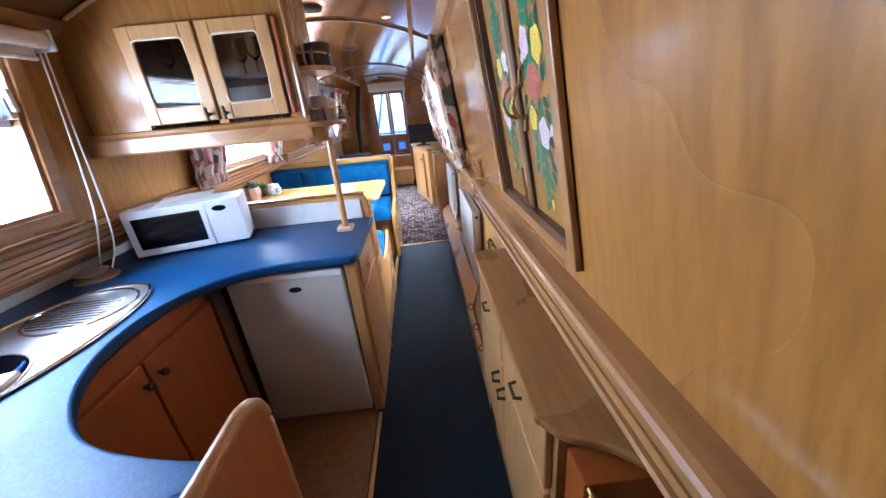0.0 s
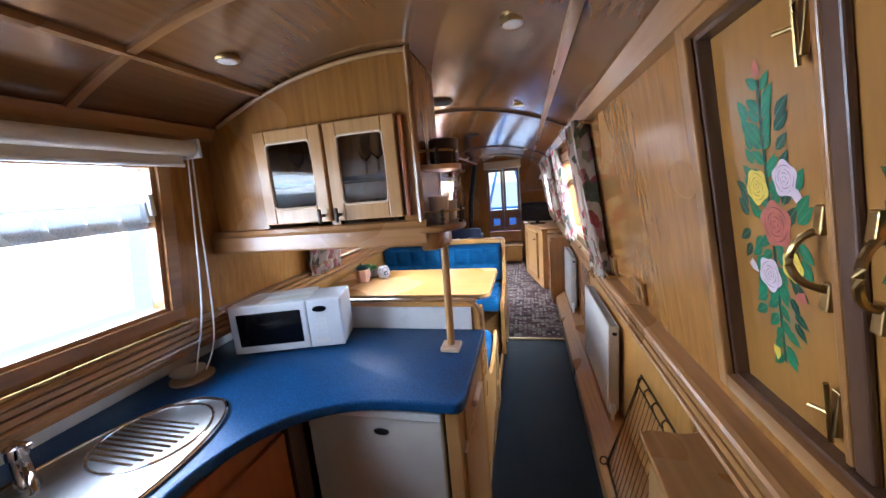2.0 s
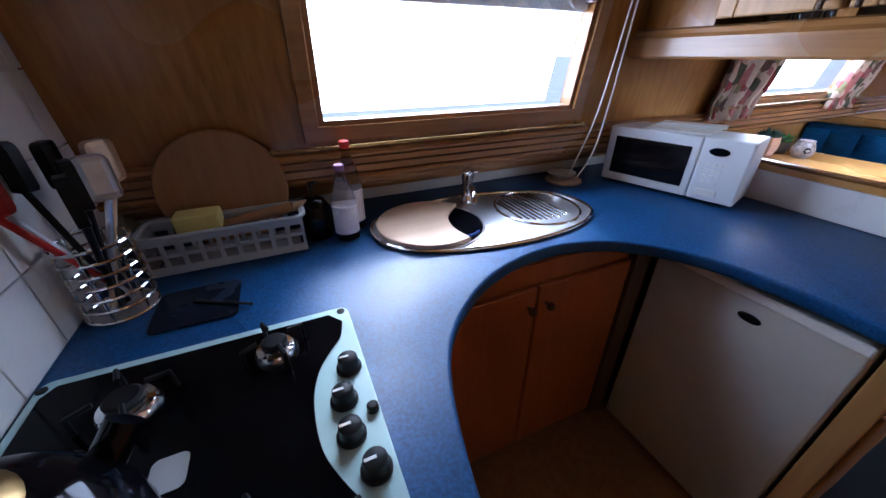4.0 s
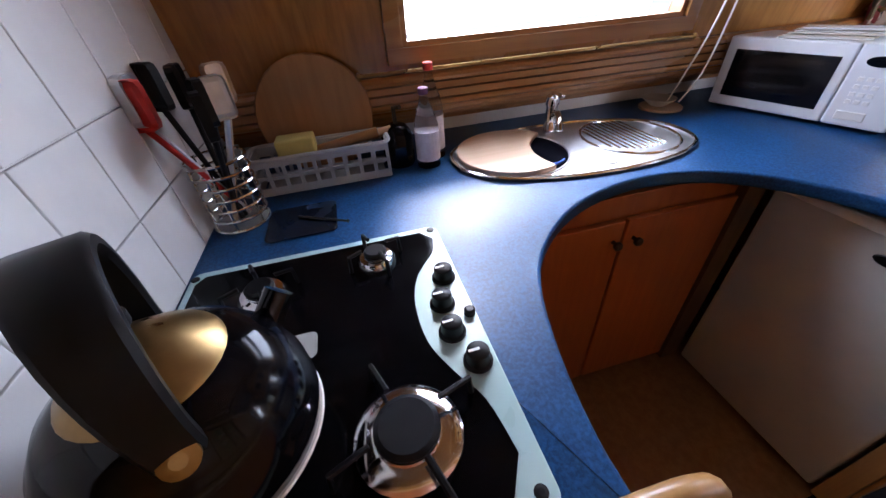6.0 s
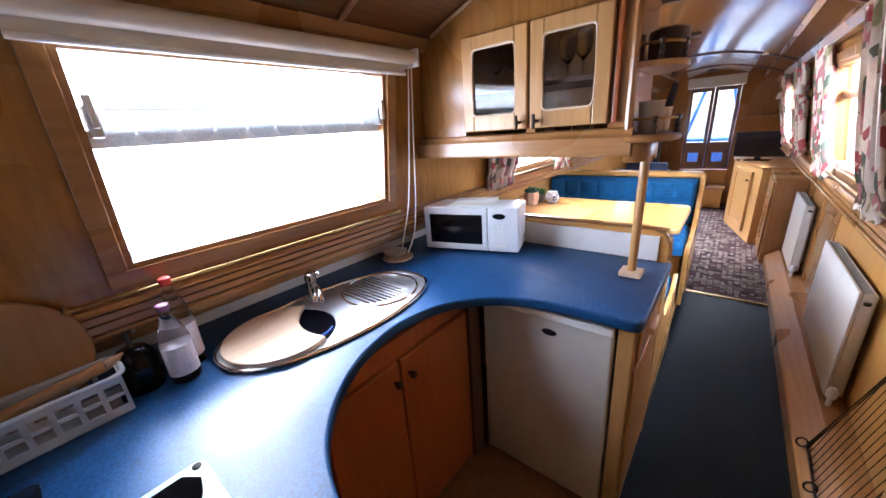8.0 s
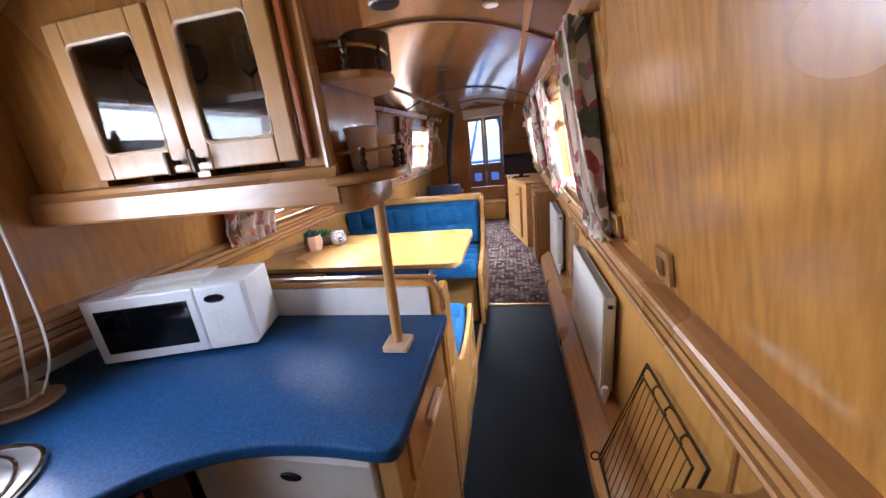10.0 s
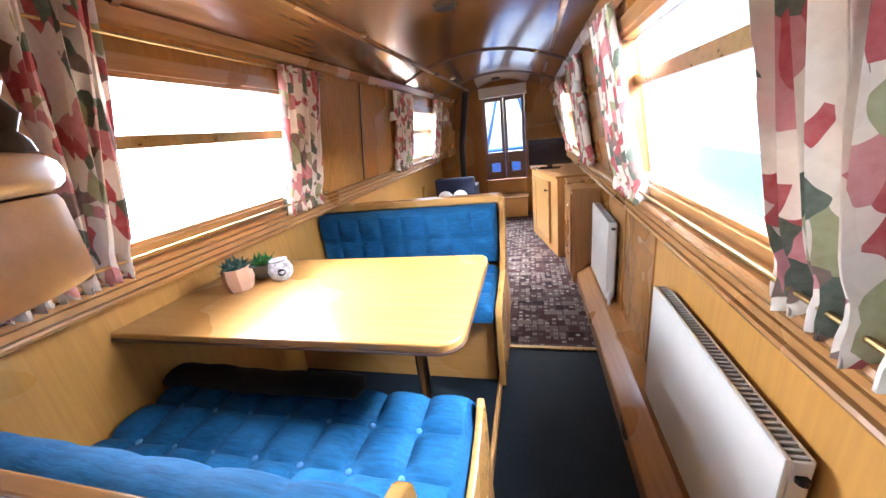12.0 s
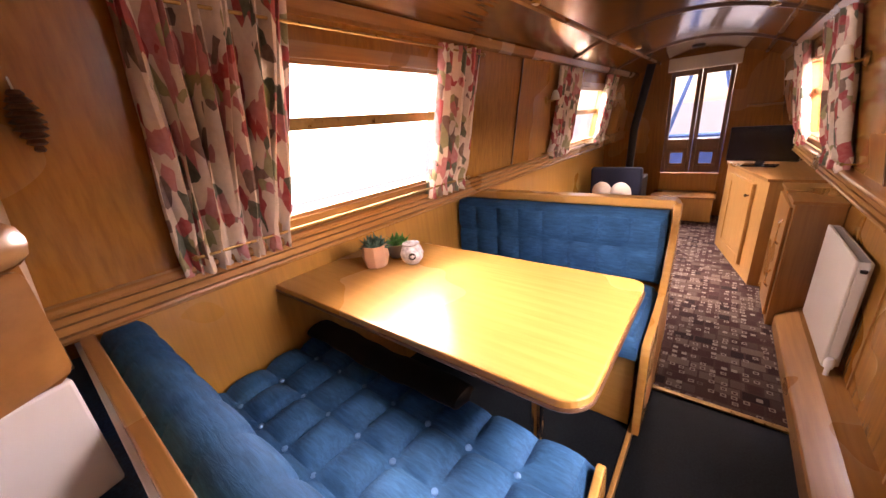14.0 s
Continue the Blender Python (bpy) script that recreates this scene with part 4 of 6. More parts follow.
DOORWOOD = wood("brown_door_wood", (0.20, 0.10, 0.05), (0.12, 0.055, 0.028), "z", 0.35, 0.4)
bow_door(0.702, 1.018, "door_1", False)
bow_door(1.022, 1.338, "door_2", True)
bl = thing("bow_door_blind", "cream roller blind rolled up above the bow doors", "blind")
part("roll", box((0.66, 5.52, 1.82), (1.38, 5.578, 1.97), 0.012), CREAM, bl)

# ---- curtains ----


def curtain(name, s, face, top, bottom, z_top, z_bot, folds, rod=True, seed=1):
    """Gathered floral curtain, drawn to one side and held in by a lower rod."""
    rnd = random.Random(seed)
    t = thing(name, "gathered floral cotton curtain held by a slim rod", "curtain", "floral curtains")
    own = bmesh.new()
    U, V = folds * 8, 26
    ph = [rnd.uniform(-0.6, 0.6) for _ in range(folds + 2)]
    grid = []
    for j in range(V + 1):
        v = j / V
        z = z_top + (z_bot - z_top) * v
        tuck = 0.016 * math.exp(-((v - 0.90) / 0.05) ** 2)
        row = []
        for i in range(U + 1):
            u = i / U
            a, b = top[0] + (bottom[0] - top[0]) * v, top[1] + (bottom[1] - top[1]) * v
            k = u * folds
            p = ph[int(k)] * (1 - k % 1) + ph[int(k) + 1] * (k % 1)
            amp = 0.024 + 0.007 * math.sin(3 * v + p * 4)
            y = a + (b - a) * u + 0.010 * math.sin(6.283 * k * 0.5 + 5 * v + p)
            d = 0.040 - tuck * 0.8 + amp * math.sin(6.283 * k + p + 1.2 * v * p) + 0.004 * math.sin(17 * k)
            hem = 0.006 * math.sin(6.283 * k * 1.0 + 2) if j == V else 0
            row.append(own.verts.new((face(z) + s * d, y, z + hem)))
        grid.append(row)
    for j in range(V):
        for i in range(U):
            own.faces.new((grid[j][i], grid[j][i + 1], grid[j + 1][i + 1], grid[j + 1][i]))
    cloth = part("cloth", own, FABRIC, t, smooth=True)
    sol = cloth.modifiers.new("thickness", "SOLIDIFY")
    sol.thickness = 0.0025
    return t


def curtain_rod(s, face, y0, y1, z, mat=None):
    r = thing("curtain_rod", "slim brass curtain rod on small hooks", "rod", "curtain rods")
    x = face(z) + s * 0.05
    part("rod", tube([(x, y0, z), (x, y1, z)], 0.005, 8), mat or BRASS, r)
    for y in (y0, y1):
        part("finial", lathe([(0.004, -0.008), (0.010, 0), (0.004, 0.008)], 10, at=(x, y, z)), mat or BRASS, r)
        part("hook", tube([(face(z) + s * 0.002, y, z), (x, y, z)], 0.004, 6), mat or BRASS, r)


curtain("curtain", 1, left, (0.15, 0.57), (0.15, 0.46), 1.85, 1.115, 12, seed=2)
curtain("curtain", 1, left, (1.27, 1.62), (1.22, 1.52), 1.79, 1.11, 6, seed=3)
curtain("curtain", 1, left, (2.72, 3.20), (2.80, 3.22), 1.79, 1.11, 6, seed=4)
curtain("curtain", 1, left, (4.05, 4.45), (4.05, 4.40), 1.79, 1.11, 5, seed=5)
curtain("curtain", -1, right, (0.085, 0.42), (0.09, 0.37), 1.80, 1.085, 9, seed=6)
curtain("curtain", -1, right, (1.28, 1.66), (1.14, 1.52), 1.78, 1.08, 7, seed=7)
curtain("curtain", -1, right, (2.30, 2.85), (2.34, 2.80), 1.78, 1.08, 7, seed=8)
curtain("curtain", -1, right, (3.55, 4.0), (3.55, 3.95), 1.78, 1.08, 6, seed=9)
curtain_rod(1, left, 0.18, 1.55, 1.165)
curtain_rod(1, left, 0.18, 1.62, 1.77)
curtain_rod(-1, right, -0.02, 1.60, 1.125)
curtain_rod(-1, right, -0.02, 1.66, 1.77)
curtain_rod(1, left, 2.7, 4.45, 1.165)
curtain_rod(-1, right, 2.3, 4.0, 1.125)
curtain_rod(1, left, -1.70, -0.62, 1.155)

# ---- galley blind, lace and cord ----
rb = thing("roller_blind", "cream roller blind rolled up above the galley window", "blind")
bm = tube([(0.335, -1.64, 1.768), (0.335, -0.56, 1.768)], 0.026, 16)
part("roll", bm, CREAM, rb, smooth=True)
part("fabric", prism([(0.306, 1.715), (0.309, 1.715), (0.313, 1.765), (0.310, 1.765)], "y", -1.62, -0.575), CREAM, rb)
part("bottom_bar", tube([(0.308, -1.62, 1.715), (0.308, -0.575, 1.715)], 0.008, 10), WHITE, rb)
for y in (-1.65, -0.55):
    part("bracket", box((0.285, y - 0.006, 1.735), (0.365, y + 0.006, 1.80), 0.004), WHITE, rb)
cord = [(0.315, -0.56, 1.74), (0.30, -0.575, 1.50), (0.27, -0.59, 1.20), (0.22, -0.60, 1.02), (0.20, -0.61, 0.945)]
part("pull_cord", tube(smooth_curve(cord, 4), 0.003, 6), CREAM, rb, "hanging cream pull cord")
cord = [(0.318, -0.545, 1.74), (0.305, -0.555, 1.50), (0.28, -0.555, 1.20), (0.26, -0.565, 1.04), (0.24, -0.60, 0.95)]
part("pull_cord", tube(smooth_curve(cord, 4), 0.003, 6), CREAM, rb)
LACE, n_, l_, b_ = material("white_lace", 0.9, 0, 0, 0.1)
b_.inputs["Base Color"].default_value = (0.85, 0.86, 0.86, 1)
tr_, mx_ = n_.new("ShaderNodeBsdfTranslucent"), n_.new("ShaderNodeMixShader")
tr_.inputs[0].default_value, mx_.inputs[0].default_value = (0.55, 0.60, 0.64, 1), 0.3
l_.new(b_.outputs[0], mx_.inputs[1])
l_.new(tr_.outputs[0], mx_.inputs[2])
weave = n_.new("ShaderNodeTexVoronoi")
weave.inputs["Scale"].default_value = 260
l_.new(coords(n_, l_), weave.inputs["Vector"])
hole_, mz_ = n_.new("ShaderNodeBsdfTransparent"), n_.new("ShaderNodeMixShader")
l_.new(ramp(n_, l_, weave.outputs["Distance"], [(0.35, (0.22, 0.22, 0.22)), (0.6, (0, 0, 0))]), mz_.inputs[0])
l_.new(mx_.outputs[0], mz_.inputs[1])
l_.new(hole_.outputs[0], mz_.inputs[2])
l_.new(mz_.outputs[0], n_["Material Output"].inputs[0])
lc = thing("lace_pelmet", "thin white lace strip with a scalloped edge across the galley window", "lace")
own = bmesh.new()
n = 160
topv, botv = [], []
for i in range(n + 1):
    u = i / n
    y = -1.548 + 0.876 * u
    z = 1.556 - 0.048 * abs(math.sin(math.pi * u * 10)) ** 0.45
    topv.append(own.verts.new((left(1.58) - 0.015, y, 1.592)))
    botv.append(own.verts.new((left(z) - 0.015, y, z)))
for i in range(n):
    own.faces.new((topv[i], topv[i + 1], botv[i + 1], botv[i]))
ob = part("lace", own, LACE, lc)
ob.modifiers.new("thickness", "SOLIDIFY").thickness = 0.001
part("wire", tube([(left(1.58) - 0.015, -1.55, 1.593), (left(1.58) - 0.015, -0.67, 1.593)], 0.002, 6), STEEL, lc)
for y in (-1.535, -0.685):
    k = thing("window_catch", "grey metal window catch at the frame", "catch", "window catches")
    part("catch", box((left(1.55) - 0.03, y - 0.012, 1.53), (left(1.55) + 0.012, y + 0.012, 1.60), 0.004), STEEL, k)
    part("lever", box((left(1.55) + 0.0125, y - 0.008, 1.55), (left(1.55) + 0.03, y + 0.008, 1.62), 0.004), STEEL, k)

# ---- sink ----
sk = thing("sink", "oval stainless sink with ribbed drainer and a round bowl", "sink")
SX, SY = 0.370, -1.10


def oval(hx, hy, grow=0.0, n=56):
    out = []
    for i in range(n):
        a = 2 * math.pi * i / n
        c, s = math.cos(a), math.sin(a)
        out.append((SX + (hx + grow) * math.copysign(abs(c) ** 0.82, c) + 0.02 * s, SY + (hy + grow) * s))
    return out


part("deck", prism(oval(0.203, 0.382), "z", 0.9105, 0.9165, 0.002), STEEL, sk, smooth=True)
part("rim", tube([(x, y, 0.917) for x, y in oval(0.200, 0.379)], 0.006, 8, closed=True), CHROME, sk, smooth=True)
bowl = [(SX - 0.01 + 0.165 * math.cos(radians(a)), SY - 0.195 + 0.165 * math.sin(radians(a))) for a in range(0, 360, 9)]
part("bowl_rim", tube([(x, y, 0.918) for x, y in bowl], 0.004, 8, closed=True), STEEL, sk)
# The bowl has no depth; this flat dark disc paints its shade.
part("bowl", lathe([(0.163, 0.0), (0.163, 0.0015)], 40, at=(SX - 0.01, SY - 0.195, 0.9166)), BOWL_SHADE, sk, "flat disc coloured dark for the shade in the sink bowl")
part("bowl_hoop", tube([(SX + 0.01 + 0.10 * math.cos(radians(a)), SY - 0.125 + 0.075 * math.sin(radians(a)), 0.921) for a in range(-70, 40, 8)], 0.004, 8), plain("blue_plastic", (0.02, 0.09, 0.45), 0.35), sk, "blue plastic hoop in the bowl")
dc = (SX + 0.0, SY + 0.20)
dr_o = [(dc[0] + 0.150 * math.cos(radians(a)), dc[1] + 0.145 * math.sin(radians(a))) for a in range(0, 360, 8)]
part("drainer_rim", tube([(x, y, 0.917) for x, y in dr_o], 0.005, 8, closed=True), CHROME, sk, smooth=True)
for i in range(10):
    y = dc[1] - 0.115 + 0.018 * i + 0.006
    w = math.sqrt(max(0.0, 0.138 ** 2 - (y - dc[1]) ** 2))
    part("rib", box((dc[0] - w, y - 0.004, 0.9165), (dc[0] + w * 0.8, y + 0.004, 0.921), 0.002), CHROME, sk)
part("overflow", lathe([(0.019, 0), (0.019, 0.003), (0.012, 0.004)], 20, at=(0.515, -1.07, 0.9166)), WHITE, sk, "pale round waste plug")
tp = part("tap", lathe([(0.024, 0), (0.022, 0.02), (0.018, 0.03), (0.018, 0.085), (0.022, 0.09), (0.022, 0.115), (0.012, 0.122)], 16, at=(0.235, -1.105, 0.9165)), CHROME, sk, "chrome mixer tap", smooth=True)
part("spout", tube(smooth_curve([(0.245, -1.105, 0.975), (0.295, -1.12, 0.995), (0.345, -1.14, 0.985), (0.365, -1.148, 0.965)], 4), 0.010, 10), CHROME, tp, smooth=True)
part("lever", box((0.227, -1.112, 1.037), (0.295, -1.098, 1.048), 0.004), CHROME, tp)
br_ = thing("sink_board", "round pale wooden board with a crescent cut resting over the bowl", "chopping board")
big = [(SX - 0.01 + 0.165 * math.cos(radians(a)), SY - 0.20 + 0.165 * math.sin(radians(a))) for a in np.linspace(128, 382, 36)]
cut = smooth_curve([(0.503, -1.240), (0.46, -1.251), (0.41, -1.252), (0.35, -1.234), (0.30, -1.198), (0.268, -1.164)], 4)
part("board", prism(big + cut, "z", 0.9215, 0.936, 0.003), BOARD, br_)

# ---- things on the worktop ----
dish = thing("soap_dish", "pale shallow bowl on a round cork mat by the cord", "dish")
part("mat", lathe([(0.075, 0), (0.075, 0.008)], 28, at=(0.165, -0.60, 0.911)), BOARD, dish)
part("bowl", lathe([(0.025, 0.008), (0.055, 0.03), (0.06, 0.036), (0.05, 0.03), (0.01, 0.018)], 24, at=(0.155, -0.605, 0.911)), CREAM, dish, smooth=True)
GLASSY = bpy.data.materials.new("clear_plastic")
GLASSY.use_nodes = True
_g = GLASSY.node_tree.nodes["Principled BSDF"]
_g.inputs["Transmission Weight"].default_value, _g.inputs["Roughness"].default_value, _g.inputs["IOR"].default_value = 1.0, 0.05, 1.2
_g.inputs["Base Color"].default_value = (0.8, 0.82, 0.85, 1)
RED = plain("red_plastic", (0.55, 0.03, 0.02), 0.35)
LABEL = plain("paper_label", (0.7, 0.66, 0.68), 0.6, vary=0.1, scale=60)


def bottle(x, y, h, r, cap, label, name="bottle"):
    t = thing(name, label, "bottle", "bottles by the sink")
    part("body", lathe([(r, 0.0), (r * 1.02, 0.01), (r, h * 0.55), (r * 0.8, h * 0.68), (r * 0.36, h * 0.86), (r * 0.34, h * 0.93)], 20, at=(x, y, 0.911)), GLASSY, t, smooth=True)
    part("cap", lathe([(r * 0.40, h * 0.93), (r * 0.42, h), (r * 0.3, h * 1.01)], 16, at=(x, y, 0.911)), cap, t)
    part("label", lathe([(r * 1.03, h * 0.10), (r * 1.03, h * 0.48)], 20, at=(x, y, 0.911)), LABEL, t, "pale printed label")


bottle(0.25, -1.512, 0.262, 0.034, RED, "clear bottle with a red cap")
bottle(0.315, -1.545, 0.215, 0.034, plain("mauve_plastic", (0.22, 0.08, 0.16), 0.4), "clear soap bottle with a dark cap")
jar = thing("dark_jar", "dark glossy pump jar beside the bottles", "jar")
part("body", lathe([(0.042, 0), (0.046, 0.01), (0.046, 0.09), (0.03, 0.115), (0.018, 0.12)], 20, at=(0.27, -1.625, 0.911)), BLACK, jar, smooth=True)
part("pump", tube([(0.27, -1.625, 1.03), (0.27, -1.625, 1.075), (0.295, -1.61, 1.08)], 0.006), BRONZE, jar)
bd = thing("round_board", "large round wooden board leaning against the cabin side", "chopping board")
bm = lathe([(0.151, 0), (0.155, 0.005), (0.155, 0.014), (0.151, 0.019)], 48)
bmesh.ops.transform(bm, matrix=Matrix.Translation((0.216, -1.835, 1.068)) @ Matrix.Rotation(radians(86), 4, "Y"), verts=bm.verts)
part("disc", bm, wood("brown_board", (0.34, 0.17, 0.06), (0.24, 0.11, 0.035), "z", 0.5, 0.1, 0.5), bd)


BASKET = plain("grey_white_plastic", (0.40, 0.42, 0.44), 0.4, vary=0.05)


def basket(x0, x1, y0, y1, z0, h):
    t = thing("washing_up_basket", "white plastic basket with square holes and utensils", "basket")
    part("base", box((x0 + 0.012, y0 + 0.012, z0), (x1 - 0.012, y1 - 0.012, z0 + 0.006), 0.002), BASKET, t)
    for name, a, b, fixed, axis in (("long_side", y0, y1, x0, "x"), ("long_side", y0, y1, x1, "x"), ("short_side", x0, x1, y0, "y"), ("short_side", x0, x1, y1, "y")):
        bm = bmesh.new()
        n = 9 if axis == "x" else 6

        def slab(u0, u1, za, zb):
            if axis == "x":
                box((fixed - 0.0025, u0, za), (fixed + 0.0025, u1, zb), bm=bm)
            else:
                box((u0, fixed - 0.0025, za), (u1, fixed + 0.0025, zb), bm=bm)
        for za, zb in ((z0, z0 + 0.022), (z0 + 0.046, z0 + 0.054), (z0 + 0.078, z0 + h)):
            slab(a, b, za, zb)
        for i in range(n + 1):
            u = a + (b - a) * i / n
            slab(max(a, u - 0.005), min(b, u + 0.005), z0 + 0.022, z0 + 0.078)
        part(name, bm, BASKET, t)
    part("rim", tube([(x, y, z0 + h) for x, y in rounded(x0 - 0.008, y0 - 0.008, x1 + 0.008, y1 + 0.008, 0.03)], 0.006, 8, closed=True), BASKET, t, smooth=True)
    return t


basket(0.248, 0.350, -2.02, -1.665, 0.913, 0.10)
for i, (y, c, rr) in enumerate(((-1.70, BOARD, 0.012), (-1.74, TRIM, 0.014))):
    k = thing("wooden_spoon", "wooden utensil handle lying in the basket", "utensil", "wooden utensils")
    part("handle", tube([(0.28, y - 0.20, 0.98), (0.28 + 0.025 * i, y + 0.06, 1.02 + 0.006 * i)], rr, 10), c, k, smooth=True)
sp = thing("sponge", "yellow and green washing up sponge in the basket", "sponge")
part("foam", box((0.265, -1.95, 1.00), (0.325, -1.85, 1.045), 0.006), plain("yellow_foam", (0.62, 0.52, 0.16), 0.9, grit=0.4), sp)
part("scourer", box((0.265, -1.95, 0.985), (0.325, -1.85, 0.9995), 0.002), plain("green_scourer", (0.06, 0.10, 0.05), 0.95, grit=0.6), sp)

uh = thing("utensil_holder", "round chrome wire utensil holder on the worktop", "utensil holder")
UX, UY = 0.455, -2.048
for i in range(7):
    z = 0.915 + 0.026 * i
    part("ring", tube([(UX + 0.062 * math.cos(radians(a)), UY + 0.062 * math.sin(radians(a)), z) for a in range(0, 360, 15)], 0.0035, 6, closed=True), CHROME, uh)
for a in range(0, 360, 60):
    part("upright", tube([(UX + 0.058 * math.cos(radians(a)), UY + 0.058 * math.sin(radians(a)), 0.911), (UX + 0.058 * math.cos(radians(a)), UY + 0.058 * math.sin(radians(a)), 1.075)], 0.003, 6), CHROME, uh)
part("base", lathe([(0.06, 0), (0.06, 0.004)], 24, at=(UX, UY, 0.911)), STEEL, uh)
rnd = random.Random(5)
for i, (mat, nm, lab, dx, dy, L) in enumerate(((MATTE, "spatula", "black plastic spatula in the holder", -0.03, -0.01, 0.33), (MATTE, "ladle", "black ladle in the holder", 0.02, 0.02, 0.31), (MATTE, "slotted_spoon", "black slotted spoon in the holder", 0.0, -0.02, 0.35),
                                            (RED, "red_spatula", "red handled utensil in the holder", 0.035, -0.03, 0.33), (STEEL, "whisk", "steel utensil in the holder", -0.01, 0.03, 0.30), (BOARD, "wooden_spatula", "wooden spatula in the holder", -0.04, 0.02, 0.32), (STEEL, "knife", "steel knife in the holder", 0.03, -0.03, 0.34), (MATTE, "tongs", "black tongs in the holder", 0.04, 0.03, 0.29))):
    k = thing(nm, lab, "utensil", "utensils in the holder")
    p0, p1 = Vector((UX - dx * 0.5, UY - dy * 0.5, 0.925)), Vector((UX + dx * 2.3, min(UY + dy * 2.2, UY + 0.05), 0.925 + L * 0.72))
    p1.y = max(p1.y, -2.10)
    part("handle", tube([p0, p1], 0.006, 8), mat, k)
    d = (p1 - p0).normalized()
    bm = box((-0.026, -0.004, 0), (0.026, 0.004, 0.085), 0.012)
    bmesh.ops.transform(bm, matrix=Matrix.Translation(p1) @ Matrix.Rotation(0.5 * i, 4, "Z"), verts=bm.verts)
    for v in bm.verts:
        v.co.y = max(v.co.y, -2.112)
    part("head", bm, mat, k)

# paper roll on a wooden holder
kr = thing("kitchen_roll", "white paper roll on a wooden wall holder above the basket", "paper roll")
KRX, KRZ = left(1.69) + 0.078, 1.690
bm = tube([(KRX, -2.095, KRZ), (KRX, -1.835, KRZ)], 0.056, 28)
pr = part("paper", bm, WHITE, kr, smooth=True)
part("loose_end", prism([(KRX + 0.0565, KRZ + 0.01), (KRX + 0.0575, KRZ + 0.01), (KRX + 0.052, KRZ - 0.085), (KRX + 0.049, KRZ - 0.085)], "y", -2.09, -1.84), WHITE, pr)
part("rod", tube([(KRX, -2.112, KRZ), (KRX, -1.79, KRZ)], 0.009, 12), CABINET, kr, smooth=True)
part("back_board", prism([(left(1.66) + 0.002, 1.66), (left(1.66) + 0.016, 1.66), (left(1.75) + 0.016, 1.75), (left(1.75) + 0.002, 1.75)], "y", -2.112, -1.78, 0.003), CABINET, kr)
arm = smooth_curve([(left(1.76) + 0.017, 1.735), (KRX + 0.02, 1.722), (KRX + 0.03, 1.695), (KRX + 0.005, 1.665), (KRX - 0.03, 1.62), (left(1.58) + 0.024, 1.55)], 4) + [(left(1.58) + 0.010, 1.537), (left(1.66) + 0.017, 1.63)]
for y in (-2.112, -1.812):
    part("holder_arm", prism(arm, "y", y, y + 0.016, 0.003), CABINET, kr)

# tiled wall behind the hob
for i in range(9):
    for j in range(7):
        x0, z0 = -0.02 + 0.152 * i * 0.925, 0.9125 + 0.15 * j
        if z0 + 0.147 > roof(max(0.26, min(1.7, x0))) - 0.02:
            continue
        if i == 0 and j == 0:
            tile_parent = bpy.data.objects["wall_galley_end"]
            first = part("tile", box((0, 0, 0), (0.1375, 0.007, 0.147), 0.0015), TILE, tile_parent)
            first.location = (x0, -2.1195, z0)
        else:
            o = new("tile", first.data)
            o.parent, o.location = tile_parent, (x0, -2.1195, z0)

# ---- hob and kettle ----
hb = thing("gas_hob", "black glass gas hob with a pale green control strip", "hob")
HX0, HX1, HY0, HY1 = 0.657, 1.198, -2.105, -1.614
part("plate", prism(rounded(HX0, HY0, HX1, HY1, 0.02), "z", 0.911, 0.919, 0.002), HOBPLATE, hb)
sw = smooth_curve([(HX0 + dx, HY1 - dy) for dx, dy in ((0.05, 0.018), (0.09, 0.028), (0.12, 0.05), (0.16, 0.075), (0.22, 0.09), (0.30, 0.088), (0.36, 0.065), (0.41, 0.038), (0.48, 0.026))], 4)
glass = [(HX0 + 0.02, HY0 + 0.03), (HX0 + 0.02, HY1 - 0.04)] + sw + [(HX1 - 0.02, HY1 - 0.05), (HX1 - 0.02, HY0 + 0.03), (HX1 - 0.04, HY0 + 0.015), (HX0 + 0.04, HY0 + 0.015)]
part("glass_top", prism(glass, "z", 0.9192, 0.9225, 0.001), HOBGLASS, hb, "black glass top")


def burner(x, y, r):
    b = part("burner", lathe([(r, 0), (r, 0.006), (r * 0.85, 0.014), (r * 0.62, 0.016), (r * 0.60, 0.020), (r * 0.2, 0.020)], 28, at=(x, y, 0.9226)), CHROME, hb, "steel gas burner", smooth=True)
    part("burner_cap", lathe([(r * 0.58, 0.0205), (r * 0.60, 0.026), (r * 0.5, 0.030)], 24, at=(x, y, 0.9226)), MATTE, b, "black burner cap")
    for a in range(0, 360, 90):
        c, s = math.cos(radians(a + 20)), math.sin(radians(a + 20))
        part("pan_support", tube([(x + c * r * 1.45, y + s * r * 1.45, 0.924), (x + c * r * 1.4, y + s * r * 1.4, 0.957), (x + c * r * 0.7, y + s * r * 0.7, 0.96)], 0.004, 6), MATTE, b)


burner(0.745, -1.752, 0.036)
burner(0.778, -1.955, 0.042)
burner(1.085, -1.754, 0.064)
burner(1.045, -1.955, 0.045)
for x, y in ((0.829, -1.642), (0.891, -1.661), (0.952, -1.662), (1.011, -1.642)):
    k = part("hob_knob", lathe([(0.021, 0), (0.021, 0.004), (0.017, 0.006), (0.016, 0.024), (0.012, 0.027)], 20, at=(x, y, 0.9195)), MATTE, hb, "black control knob", smooth=True)
    part("pointer", box((x - 0.002, y - 0.014, 0.9467), (x + 0.002, y + 0.002, 0.9477)), WHITE, k)
